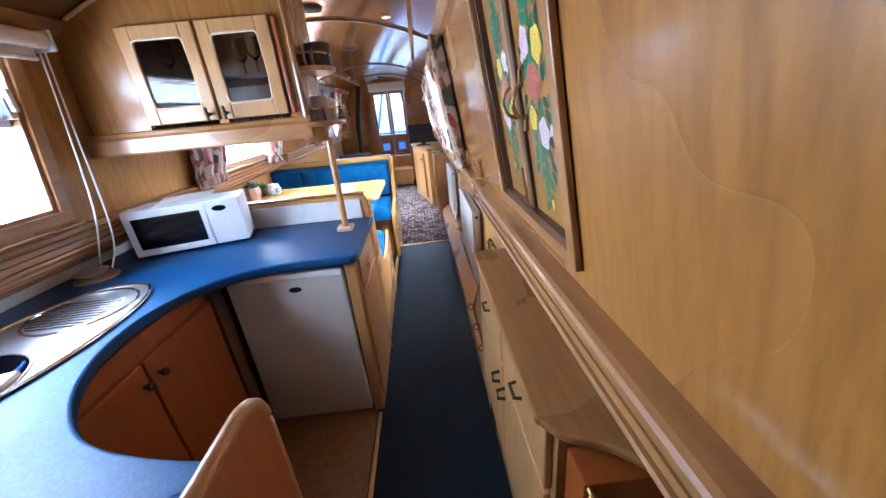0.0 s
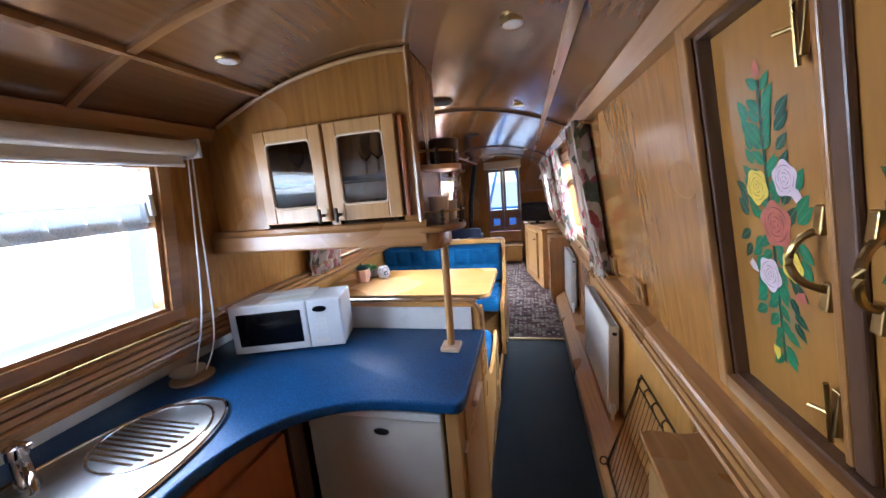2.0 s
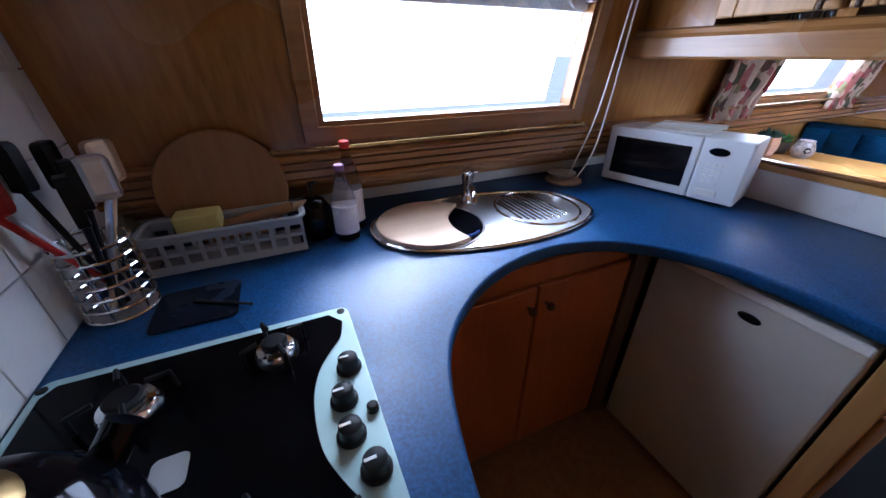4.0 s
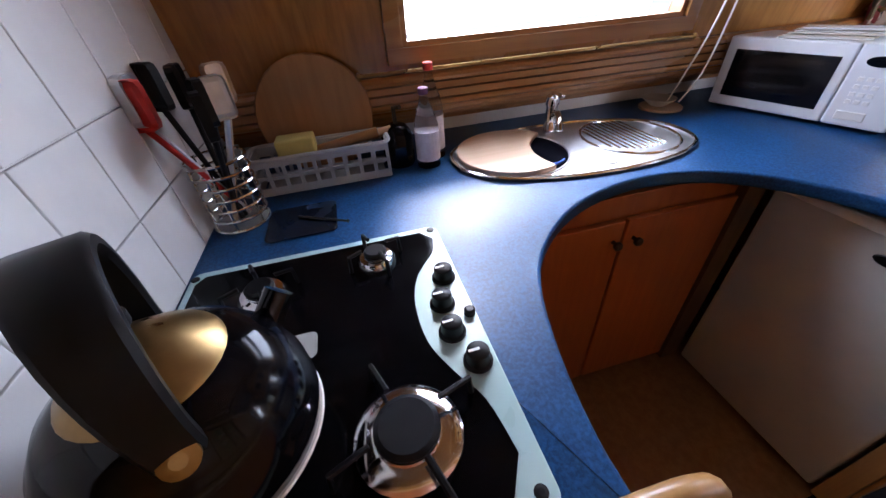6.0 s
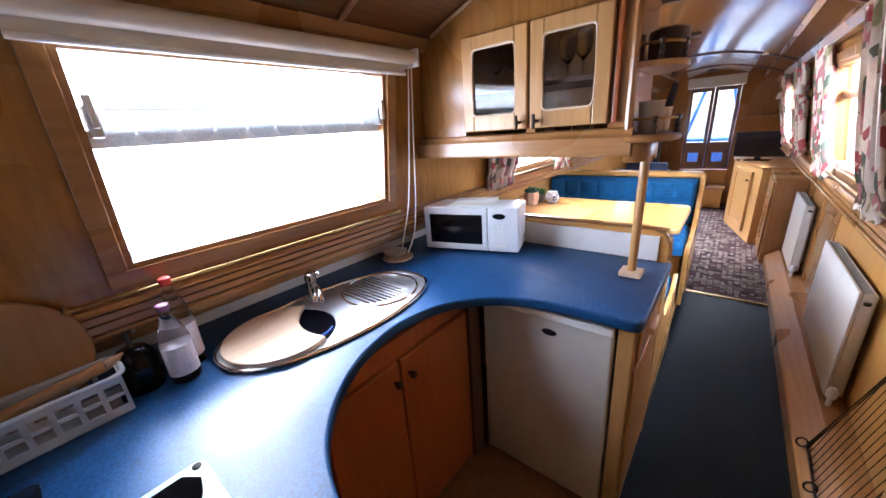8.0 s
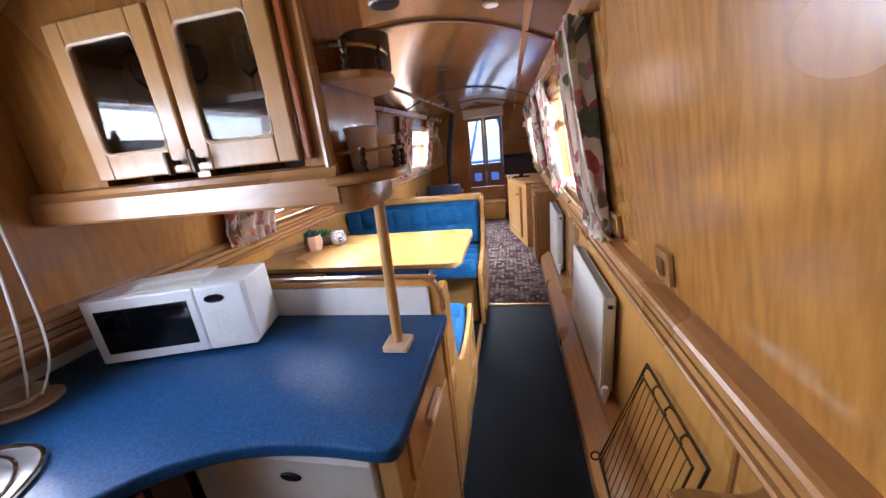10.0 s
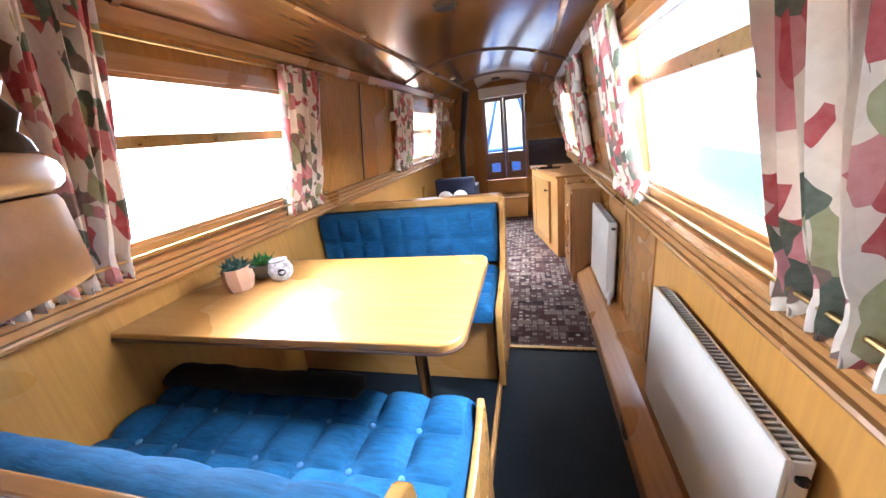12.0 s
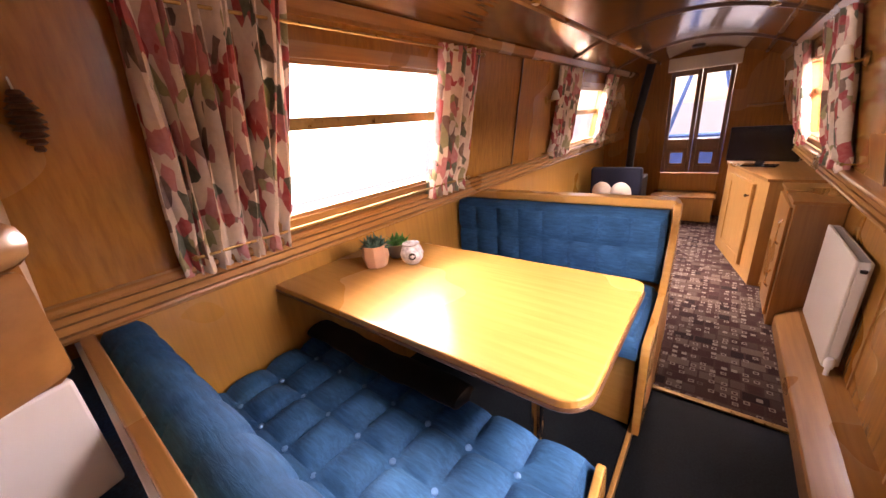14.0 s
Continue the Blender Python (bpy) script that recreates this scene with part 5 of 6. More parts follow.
part("ignition_button", lathe([(0.009, 0), (0.009, 0.010), (0.006, 0.012)], 14, at=(0.924, -1.625, 0.9192)), MATTE, hb)
for x, y in ((HX0 + 0.015, HY1 - 0.015), (HX1 - 0.02, HY1 - 0.02), (HX0 + 0.02, HY0 + 0.01)):
    part("screw", lathe([(0.008, 0), (0.008, 0.002), (0.004, 0.003)], 12, at=(x, y, 0.9192)), MATTE, hb)
part("badge", prism(rounded(0.885, -1.905, 0.935, -1.862, 0.010), "z", 0.9226, 0.9232), SLOT, hb, "pale blue badge on the glass")

kt = thing("kettle", "round black kettle with brass lid standing on the hob", "kettle")
KX, KY, KZ = 1.045, -1.953, 0.962
part("body", lathe([(0.098, 0), (0.110, 0.010), (0.116, 0.035), (0.114, 0.062), (0.103, 0.095), (0.085, 0.120), (0.062, 0.136)], 44, at=(KX, KY, KZ)), BLACK, kt, smooth=True)
lid = part("lid", lathe([(0.063, 0.136), (0.060, 0.141), (0.035, 0.160), (0.010, 0.172)], 32, at=(KX, KY, KZ)), BRASS, kt, "brushed brass cone lid", smooth=True)
part("lid_knob", lathe([(0.006, 0.170), (0.006, 0.180), (0.014, 0.184), (0.015, 0.194), (0.008, 0.199)], 20, at=(KX, KY, KZ)), MATTE, lid, "black lid knob", smooth=True)
part("base_ring", tube([(KX + 0.1125 * math.cos(radians(a)), KY + 0.1125 * math.sin(radians(a)), KZ + 0.012) for a in range(0, 360, 8)], 0.003, 6, closed=True), CREAM, kt, "thin pale ring")
part("spout", tube([(KX - 0.075, KY + 0.065, KZ + 0.075), (KX - 0.10, KY + 0.088, KZ + 0.105)], 0.017, 14), BLACK, kt, "short black spout", smooth=True)


def strap(centre, heading, reach, rise, width, thick, n=22):
    """A broad flat band bent into an arch."""
    own = bmesh.new()
    d, side = Vector((math.cos(heading), math.sin(heading), 0)), Vector((-math.sin(heading), math.cos(heading), 0))
    rings = []
    for i in range(n + 1):
        a = radians(-14 + 208 * i / n)
        out = d * math.cos(a) + Vector((0, 0, 1)) * math.sin(a)
        mid = Vector(centre) + d * reach * math.cos(a) + Vector((0, 0, rise * math.sin(a)))
        w = width * (0.72 + 0.28 * max(0.0, math.sin(a)))
        rings.append([own.verts.new(mid + side * u * w / 2 + out * v * thick / 2) for u, v in ((-1, -0.5), (-0.8, -1), (0.8, -1), (1, -0.5), (1, 0.5), (0.8, 1), (-0.8, 1), (-1, 0.5))])
    for p, q in zip(rings, rings[1:]):
        for k in range(8):
            own.faces.new((p[k], p[(k + 1) % 8], q[(k + 1) % 8], q[k]))
    own.faces.new(rings[0][::-1])
    own.faces.new(rings[-1])
    return own


part("handle", strap((KX, KY, KZ + 0.135), radians(27), 0.085, 0.115, 0.050, 0.016), MATTE, kt, "broad black arched handle", smooth=True)
for k in (-1, 1):
    bm = lathe([(0.014, 0), (0.014, 0.006), (0.006, 0.008)], 16)
    dv = Vector((math.cos(radians(27)), math.sin(radians(27)), 0)) * k
    bmesh.ops.transform(bm, matrix=Matrix.Translation(Vector((KX, KY, KZ + 0.118)) + dv * 0.09) @ (dv + Vector((0, 0, 0.7))).to_track_quat("Z", "Y").to_matrix().to_4x4(), verts=bm.verts)
    part("handle_mount", bm, BRASS, kt, "brass mount")
mt = thing("glass_mat", "dark blue black glass mat lying on the worktop by the hob", "mat")
part("mat", prism(rounded(0.44, -1.985, 0.585, -1.825, 0.015), "z", 0.911, 0.915, 0.0015), plain("navy_glass", (0.004, 0.009, 0.022), 0.25, vary=0.3), mt)
for k, (px, py) in enumerate(((0.452, -1.973), (0.573, -1.837))):
    part("rubber_pad", lathe([(0.006, 0), (0.006, 0.0008)], 10, at=(px, py, 0.9152)), MATTE, mt)
spn = thing("stirring_stick", "thin dark stirring stick lying across the glass mat", "utensil")
part("stick", tube([(0.50, -1.915, 0.9185), (0.565, -1.80, 0.9185)], 0.0028, 8), BRONZE, spn)
part("tip", lathe([(0.002, -0.004), (0.0045, 0.0), (0.002, 0.004)], 8, at=(0.565, -1.80, 0.9185)), BRONZE, spn)

# board at the aisle end of the hob worktop
hep = thing("hob_end_board", "reddish varnished end board with a rounded top corner", "board")
sh = [(-2.12, 0.012), (-1.53, 0.012), (-1.52, 0.60)] + arc(-1.575, 0.965, 0.06, 0, 90, 6) + [(-2.12, 1.025)]
part("board", prism(sh, "x", 1.2245, 1.249, 0.005), ORANGE, hep)
part("lipping", tube([(1.237, -2.119, 1.028)] + [(1.237, y, z) for y, z in arc(-1.575, 0.965, 0.063, 90, -10, 8)] + [(1.237, -1.515, 0.70)], 0.0125, 10), CABINET, hep, smooth=True)

# ---- plants and jug on the table ----
TZ = 0.885
GREEN = plain("green_leaf", (0.04, 0.22, 0.04), 0.5, vary=0.4, scale=40)
TEAL = plain("teal_leaf", (0.05, 0.13, 0.11), 0.5, vary=0.3, scale=40)


def pot_plant(name, x, y, r, h, mat, leaf, label, ribs=True):
    t = thing(name, label, "plant", "pots on the table")
    bm = bmesh.new()
    n = 24
    prof = [(r * 0.78, 0), (r, h * 0.5), (r * 0.92, h), (r * 0.8, h), (r * 0.8, h * 0.8)]
    lathe(prof, n, bm=bm, at=(x, y, TZ))
    if ribs:
        for v in bm.verts:
            a = math.atan2(v.co.y - y, v.co.x - x)
            k = 1 + 0.05 * math.cos(8 * a)
            v.co.x, v.co.y = x + (v.co.x - x) * k, y + (v.co.y - y) * k
    part("pot", bm, mat, t, smooth=True)
    rr = random.Random(int(1000 * x) + int(1000 * y))
    bm = bmesh.new()
    for i in range(110):
        a, e = rr.uniform(0, 6.283), rr.uniform(0.15, 1.45)
        L, w = rr.uniform(0.032, 0.062) * r / 0.05, 0.016
        o = Vector((x + rr.uniform(-0.5, 0.5) * r, y + rr.uniform(-0.5, 0.5) * r, TZ + h * 0.85))
        d = Vector((math.cos(a) * math.cos(e), math.sin(a) * math.cos(e), math.sin(e)))
        sd = Vector((-math.sin(a), math.cos(a), 0)) * w
        up = d.cross(sd).normalized() * 0.004
        q = [o, o + d * L * 0.5 + sd * 0.5 + up, o + d * L, o + d * L * 0.5 - sd * 0.5 + up]
        bm.faces.new([bm.verts.new(p) for p in q])
    lv = part("leaves", bm, leaf, t)
    tagged(lv, kind="stuff")
    lv.modifiers.new("thickness", "SOLIDIFY").thickness = 0.001


pot_plant("potted_succulent", 0.195, 0.84, 0.058, 0.098, plain("pinkish_clay", (0.55, 0.33, 0.22), 0.6), TEAL, "small succulent in a ribbed pink clay pot on the table")
pot_plant("potted_herb", 0.20, 0.975, 0.05, 0.062, plain("grey_pot", (0.26, 0.25, 0.23), 0.6), GREEN, "small green herb in a grey pot on the table", False)
jg = thing("small_jug", "small round white and grey jug on the table", "jug")
part("body", lathe([(0.03, 0), (0.048, 0.022), (0.052, 0.046), (0.042, 0.075), (0.035, 0.086), (0.039, 0.092), (0.032, 0.086)], 24, at=(0.325, 0.94, TZ)), plain("speckled_glaze", (0.42, 0.42, 0.44), 0.3, vary=0.5, scale=50), jg, smooth=True)
part("motif", lathe([(0.016, 0), (0.016, 0.002)], 16), MATTE, jg, "dark round motif").matrix_basis = Matrix.Translation((0.358, 0.905, TZ + 0.045)) @ Vector((0.7, -0.7, 0)).to_track_quat("Z", "Y").to_matrix().to_4x4()

# ---- painted hatch doors ----
ht = thing("side_hatch", "pair of varnished hatch doors painted with roses", "hatch")
ya, yb, za, zb = HATCH
ym = -1.112


def rx(z, d=0.0):
    return right(z) - d


def wall_strip(parent, name, y0, y1, z0, z1, d0, d1, mat, bevel=0.003, label=""):
    return part(name, prism([(rx(z0, d0), z0), (rx(z0, d1), z0), (rx(z1, d1), z1), (rx(z1, d0), z1)], "y", y0, y1, bevel), mat, parent, label)


wall_strip(ht, "frame", ya - 0.035, ya, za - 0.03, zb + 0.03, 0.002, 0.016, TRIM_Z)
wall_strip(ht, "frame", yb, yb + 0.03, za - 0.03, zb + 0.03, 0.002, 0.016, TRIM_Z)
wall_strip(ht, "frame", ya, yb, za - 0.03, za, 0.002, 0.016, TRIM)
wall_strip(ht, "frame", ya, yb, zb, zb + 0.03, 0.002, 0.016, TRIM)
wall_strip(ht, "lining", ya, ya + 0.008, za, zb, -0.03, 0.002, DARKWOOD)
wall_strip(ht, "lining", yb - 0.008, yb, za, zb, -0.03, 0.002, DARKWOOD)
wall_strip(ht, "lining", ya + 0.008, yb - 0.008, za, za + 0.008, -0.03, 0.002, DARKWOOD)
wall_strip(ht, "lining", ya + 0.008, yb - 0.008, zb - 0.008, zb, -0.03, 0.002, DARKWOOD)
d_near = wall_strip(ht, "door", ya + 0.009, ym - 0.002, za + 0.009, zb - 0.009, -0.04, -0.018, DOORPLY)
d_far = wall_strip(ht, "door", ym + 0.002, yb - 0.009, za + 0.009, zb - 0.009, -0.04, -0.018, DOORPLY)
wall_strip(ht, "meeting_strip", ym - 0.022, ym + 0.004, za + 0.009, zb - 0.009, -0.018, -0.008, DARKWOOD)
wall_strip(ht, "meeting_strip", ym + 0.006, ym + 0.018, za + 0.009, zb - 0.009, -0.018, -0.008, TRIM_Z)

P_GREEN = plain("painted_leaf_green", (0.012, 0.15, 0.06), 0.4, vary=0.35, scale=60)
P_DGREEN = plain("painted_dark_green", (0.008, 0.05, 0.025), 0.4, vary=0.3, scale=60)
P_PALE = plain("painted_pale_green", (0.06, 0.22, 0.12), 0.4)
P_PINK = plain("painted_pale_pink", (0.62, 0.47, 0.50), 0.4, vary=0.12, scale=50)
P_ROSE = plain("painted_rose_red", (0.40, 0.10, 0.07), 0.4, vary=0.25, scale=50)
P_YELLOW = plain("painted_yellow", (0.66, 0.46, 0.05), 0.4, vary=0.15, scale=50)
P_LINE = {id(P_PINK): plain("painted_pink_line", (0.36, 0.20, 0.24), 0.4), id(P_ROSE): plain("painted_red_line", (0.17, 0.03, 0.03), 0.4), id(P_YELLOW): plain("painted_ochre_line", (0.36, 0.22, 0.02), 0.4)}
LAYER = [0.0]


def painted(parent, name, pts, mat):
    """Flat paint: an outline on the door's face, in y and z."""
    LAYER[0] = (LAYER[0] + 0.000004)
    d = -0.0177 + LAYER[0]
    own = bmesh.new()
    own.faces.new([own.verts.new((rx(z, d), y, z)) for y, z in pts])
    own.faces.new([own.verts.new((rx(z, d - 0.0001), y, z)) for y, z in reversed(pts)])
    return part(name, own, mat, parent)


def rose(parent, y, z, r, mat):
    LINE = P_LINE[id(mat)]
    ph = random.Random(int(y * 1e4 + z * 1e3)).uniform(0, 6)
    out = [(y + r * 0.92 * (1 + 0.09 * math.cos(5 * a + ph)) * math.cos(a), z + r * (1 + 0.09 * math.cos(5 * a + ph)) * math.sin(a)) for a in np.linspace(0, 6.2, 40)]
    painted(parent, "painted_rose", out, mat)
    for k, (q, off) in enumerate(((0.78, 0.0), (0.55, 0.9), (0.36, 2.2), (0.18, 3.4))):
        for m in range(3):
            a0 = ph + off + 2.1 * m
            arcp = np.linspace(a0, a0 + 1.75, 12)
            ou = [(y + r * 0.92 * q * math.cos(a), z + r * q * math.sin(a)) for a in arcp]
            wv = [q - 0.055 * math.sin(math.pi * i / 11) - 0.006 for i in range(12)]
            inn = [(y + r * 0.92 * w * math.cos(a), z + r * w * math.sin(a)) for a, w in zip(arcp, wv)]
            painted(parent, "petal_line", ou + inn[::-1], LINE)


def leaf(parent, y, z, L, ang, mat=None):
    c, s = math.cos(ang), math.sin(ang)
    o = [(0, 0), (0.2, 0.2), (0.45, 0.26), (0.75, 0.15), (1, 0), (0.75, -0.15), (0.45, -0.26), (0.2, -0.2)]
    painted(parent, "painted_leaf", [(y + L * (u * c - v * s), z + L * (u * s + v * c)) for u, v in o], mat or P_GREEN)
    vein = [(0.0, 0.02), (0.95, 0.008), (0.95, -0.008), (0.0, -0.02)]
    painted(parent, "leaf_vein", [(y + L * (u * c - v * s), z + L * (u * s + v * c)) for u, v in vein], P_PALE)


def bouquet(parent, cy, mirror, k_=1.0):
    s = -1 if mirror else 1
    rr = random.Random(11)
    cz = 1.47
    LAYER[0] = 0.0
    v = -0.255
    while v < 0.26:
        w = 0.085 * max(0.0, 1 - (abs(v) / 0.29) ** 1.5)
        painted(parent, "painted_stem", [(cy - 0.003, cz + k_ * v - 0.015), (cy + 0.003, cz + k_ * v - 0.015), (cy + 0.003, cz + k_ * v + 0.015), (cy - 0.003, cz + k_ * v + 0.015)], P_DGREEN)
        up = 1 if v > -0.02 else -1
        k = 0
        off = 0.0
        while off <= w * 0.75 + 0.002:
            for side in (-1, 1):
                a = 1.57 - side * rr.uniform(0.45, 1.0)
                y0 = cy + side * k_ * (off + rr.uniform(0, 0.008))
                leaf(parent, y0, cz + k_ * v + rr.uniform(-0.006, 0.006), k_ * rr.uniform(0.037, 0.049), a * up if up > 0 else -a, P_DGREEN if (k + side) % 3 == 0 else None)
            off += 0.030
            k += 1
        v += 0.026
    rose(parent, cy + s * k_ * 0.045, cz + k_ * 0.085, k_ * 0.031, P_PINK)
    rose(parent, cy - s * k_ * 0.030, cz + k_ * 0.070, k_ * 0.033, P_YELLOW)
    rose(parent, cy + s * k_ * 0.012, cz + k_ * 0.002, k_ * 0.042, P_ROSE)
    rose(parent, cy + s * k_ * 0.045, cz - k_ * 0.070, k_ * 0.027, P_YELLOW)
    rose(parent, cy - s * k_ * 0.018, cz - k_ * 0.100, k_ * 0.033, P_PINK)
    for (u, v, m, a) in ((0.075, 0.05, P_PINK, 2.2), (-0.075, -0.085, P_PINK, -0.7), (0.07, -0.12, P_ROSE, 3.4), (-0.02, -0.25, P_YELLOW, -1.6), (0.0, 0.265, P_ROSE, 1.6)):
        c, q = math.cos(a), math.sin(a)
        o = [(0, 0.3), (0.5, 0.32), (1, 0.0), (0.5, -0.32), (0, -0.3)]
        painted(parent, "painted_bud", [(cy + s * k_ * u + 0.03 * k_ * (e * c * s - f * q), cz + k_ * v + 0.03 * k_ * (e * q + f * c * s)) for e, f in o], m)


bouquet(d_near, -1.242, False, 0.95)
bouquet(d_far, -0.985, True, 0.78)


def hatch_handle(parent, y, s, zc):
    pts = [(rx(zc + 0.04, -0.016), y, zc + 0.04)] + [(rx(zc, -0.014 + 0.027 * math.sin(radians(a))), y + s * 0.014 * math.sin(radians(a)), zc + 0.036 * math.cos(radians(a))) for a in range(10, 171, 16)] + [(rx(zc - 0.04, -0.016), y, zc - 0.04)]
    h = part("handle", tube(pts, 0.0048, 8), BRASS, parent, "aged brass bow handle", smooth=True)
    for dz in (-0.048, 0.048):
        part("fixing_plate", box((rx(zc + dz, -0.010), y - 0.007, zc + dz - 0.018), (rx(zc + dz, -0.019), y + 0.007, zc + dz + 0.018), 0.002), BRASS, h)


hatch_handle(d_near, ym - 0.035, -1, 1.44)
hatch_handle(d_far, ym + 0.032, 1, 1.44)
for zc in (1.705, 1.235):
    bolt = part("bolt", box((rx(zc, -0.010), ym + 0.027, zc - 0.032), (rx(zc, -0.0185), ym + 0.041, zc + 0.032), 0.002), BRASS, d_far, "brass slide bolt")
    part("bolt_bar", tube([(rx(zc + 0.042, -0.006), ym + 0.034, zc + 0.042), (rx(zc - 0.042, -0.006), ym + 0.034, zc - 0.042)], 0.003, 8), BRASS, bolt)
    part("bolt_knob", tube([(rx(zc, -0.006), ym + 0.034, zc), (rx(zc, 0.004), ym + 0.052, zc)], 0.003, 8), BRASS, bolt)
tagged(part("wall_hatch_cover", prism([(rx(za, -0.045), za - 0.01), (rx(za, -0.06), za - 0.01), (rx(zb, -0.06), zb + 0.01), (rx(zb, -0.045), zb + 0.01)], "y", ya - 0.01, yb + 0.01), DARKWOOD), "outer steel cover behind the hatch doors", "wall", kind="structure")
tagged(part("trim_wall_seam", prism([(rx(1.1, 0.001), 1.1), (rx(1.1, 0.006), 1.1), (rx(1.80, 0.006), 1.80), (rx(1.80, 0.001), 1.80)], "y", 1.90, 1.915), DARKWOOD), "thin panel joint strip", "trim", kind="structure")
tagged(part("trim_wall_seam", prism([(left(1.15) + 0.001, 1.15), (left(1.15) + 0.006, 1.15), (left(1.80) + 0.006, 1.80), (left(1.80) + 0.001, 1.80)], "y", 2.16, 2.175), DARKWOOD), "thin panel joint strip", "trim", kind="structure")
for y in (-0.47, 1.42, 1.95):
    tagged(part("trim_lower_seam", box((1.948, y, 0.176), (1.956, y + 0.012, 1.004)), TRIM_Z), "thin joint strip on the lower lining", "trim", kind="structure")

# socket, light fittings
so = thing("wall_socket", "wooden framed wall socket above the rail", "socket")
wall_strip(so, "pattress", -0.36, -0.285, 1.115, 1.195, 0.001, 0.014, TRIM_Z)
wall_strip(so, "switch", -0.34, -0.305, 1.135, 1.175, 0.0145, 0.019, BRASS)
so2 = thing("wall_socket", "wooden framed wall socket half behind the curtain", "socket")
wall_strip(so2, "pattress", 0.025, 0.105, 1.112, 1.195, 0.001, 0.014, TRIM_Z)
wall_strip(so2, "switch", 0.045, 0.085, 1.135, 1.175, 0.0145, 0.019, BRASS)
for (x, y) in ((1.45, -0.61), (0.65, -0.67), (0.56, 1.70), (1.48, 3.0), (1.45, 0.38), (0.60, 3.9)):
    dl = thing("downlight", "small round brass rimmed ceiling light", "ceiling light", "ceiling lights")
    z = roof(x)
    part("rim", lathe([(0.030, -0.008), (0.034, -0.004), (0.034, 0.004)], 20, at=(x, y, z)), BRASS, dl)
    part("lens", lathe([(0.022, -0.010), (0.026, -0.008)], 16, at=(x, y, z)), CREAM, dl)
for (x, y) in ((1.01, 1.76), (0.98, 5.0), (1.04, 0.36)):
    vt = thing("ceiling_vent", "round dark ceiling vent", "vent", "ceiling vents")
    part("ring", lathe([(0.055, -0.014), (0.062, -0.008), (0.062, 0.004)], 24, at=(x, y, roof(x))), BRONZE, vt)
    part("grille", lathe([(0.045, -0.010), (0.047, -0.006)], 20, at=(x, y, roof(x) - 0.006)), MATTE, vt)

# ---- low cabinet with a moulded top on the aisle ----
lcb = thing("low_aisle_cabinet", "light oak low cabinet with a shaped top and bronze handles", "cabinet")
part("body", box((1.772, -1.52, 0.176), (1.954, -0.66, 0.84), 0.003), CABINET, lcb)
part("toe_board", box((1.777, -1.52, 0.102), (1.79, -0.66, 0.175)), CABINET, lcb)
top = [(1.953, -0.585)] + smooth_curve([(1.915, -0.585), (1.895, -0.62), (1.85, -0.638), (1.78, -0.635), (1.748, -0.645), (1.738, -0.68), (1.735, -1.1), (1.732, -1.46), (1.742, -1.505), (1.775, -1.545), (1.84, -1.575), (1.89, -1.62), (1.92, -1.68)], 4) + [(1.953, -1.70)]
part("top", prism(top, "z", 0.841, 0.862, 0.005, seg=2), TRIM, lcb)
part("upstand", box((1.925, -1.69, 0.8625), (1.953, -0.59, 0.885), 0.004), TRIM, lcb)
for y0, y1 in ((-1.50, -1.10), (-1.08, -0.68)):
    d = part("drawer_front", box((1.754, y0, 0.64), (1.771, y1, 0.825), 0.004), CABINET, lcb)
    yk = (y0 + y1) / 2
    part("handle", tube([(1.754, yk - 0.03, 0.735), (1.735, yk - 0.025, 0.735), (1.735, yk + 0.025, 0.735), (1.754, yk + 0.03, 0.735)], 0.005, 8), BRONZE, d, "bronze handle")
    d = part("door", box((1.754, y0, 0.20), (1.771, y1, 0.625), 0.004), CABINET, lcb)
    yk = y1 - 0.03 if y0 < -1.2 else y0 + 0.03
    part("handle", tube([(1.754, yk, 0.53), (1.73, yk, 0.535), (1.728, yk, 0.57), (1.754, yk, 0.575)], 0.006, 8), BRONZE, d, "bronze handle")
end = part("end_recess", box((1.79, -1.60, 0.176), (1.954, -1.523, 0.80), 0.003), ORANGE, lcb)
knob(lcb, (1.80, -1.60, 0.79), (0, -1, 0), BRASS)

# folded wire rack leaning on the lower lining
wr = thing("folding_wire_rack", "folded dark wire rack leaning on the lower lining", "rack")


def lean(u, h):
    return (1.805 + 0.125 * h, u, 0.115 + 0.55 * h)


f = [lean(-0.42, 0), lean(-0.42, 1), lean(-0.015, 1), lean(0.075, 0.03)]
part("frame", tube(f, 0.0055, 8, closed=True), BRONZE, wr)
f2 = [lean(-0.39, 0.05), lean(-0.39, 0.94), lean(-0.045, 0.94), lean(0.035, 0.06)]
part("inner_frame", tube([(x - 0.011, y, z) for x, y, z in f2], 0.004, 8, closed=True), BRONZE, wr)
for i in range(11):
    u = -0.36 + 0.036 * i
    h = min(0.94, 0.06 + 0.88 * (0.035 - u) / 0.08)
    p, q = lean(u, 0.055), lean(u, h)
    part("wire", tube([(p[0] - 0.011, p[1], p[2]), (q[0] - 0.011, q[1], q[2])], 0.0014, 5), BRONZE, wr)
for u in (0.07, -0.17, -0.38):
    p = lean(u, 0.05)
    part("foot_loop", tube([(p[0] - 0.02 + 0.018 * math.cos(radians(a)), p[1], p[2] + 0.022 * math.sin(radians(a))) for a in range(0, 360, 30)], 0.004, 6, closed=True), BRONZE, wr)
for u in (-0.05, -0.14, -0.23, -0.33):
    p = lean(u, 1.0)
    part("hook", tube([p, (p[0] - 0.014, u, p[2] + 0.012), (p[0] - 0.026, u - 0.004, p[2] + 0.002), (p[0] - 0.024, u - 0.006, p[2] - 0.016)], 0.004, 6), BRONZE, wr)

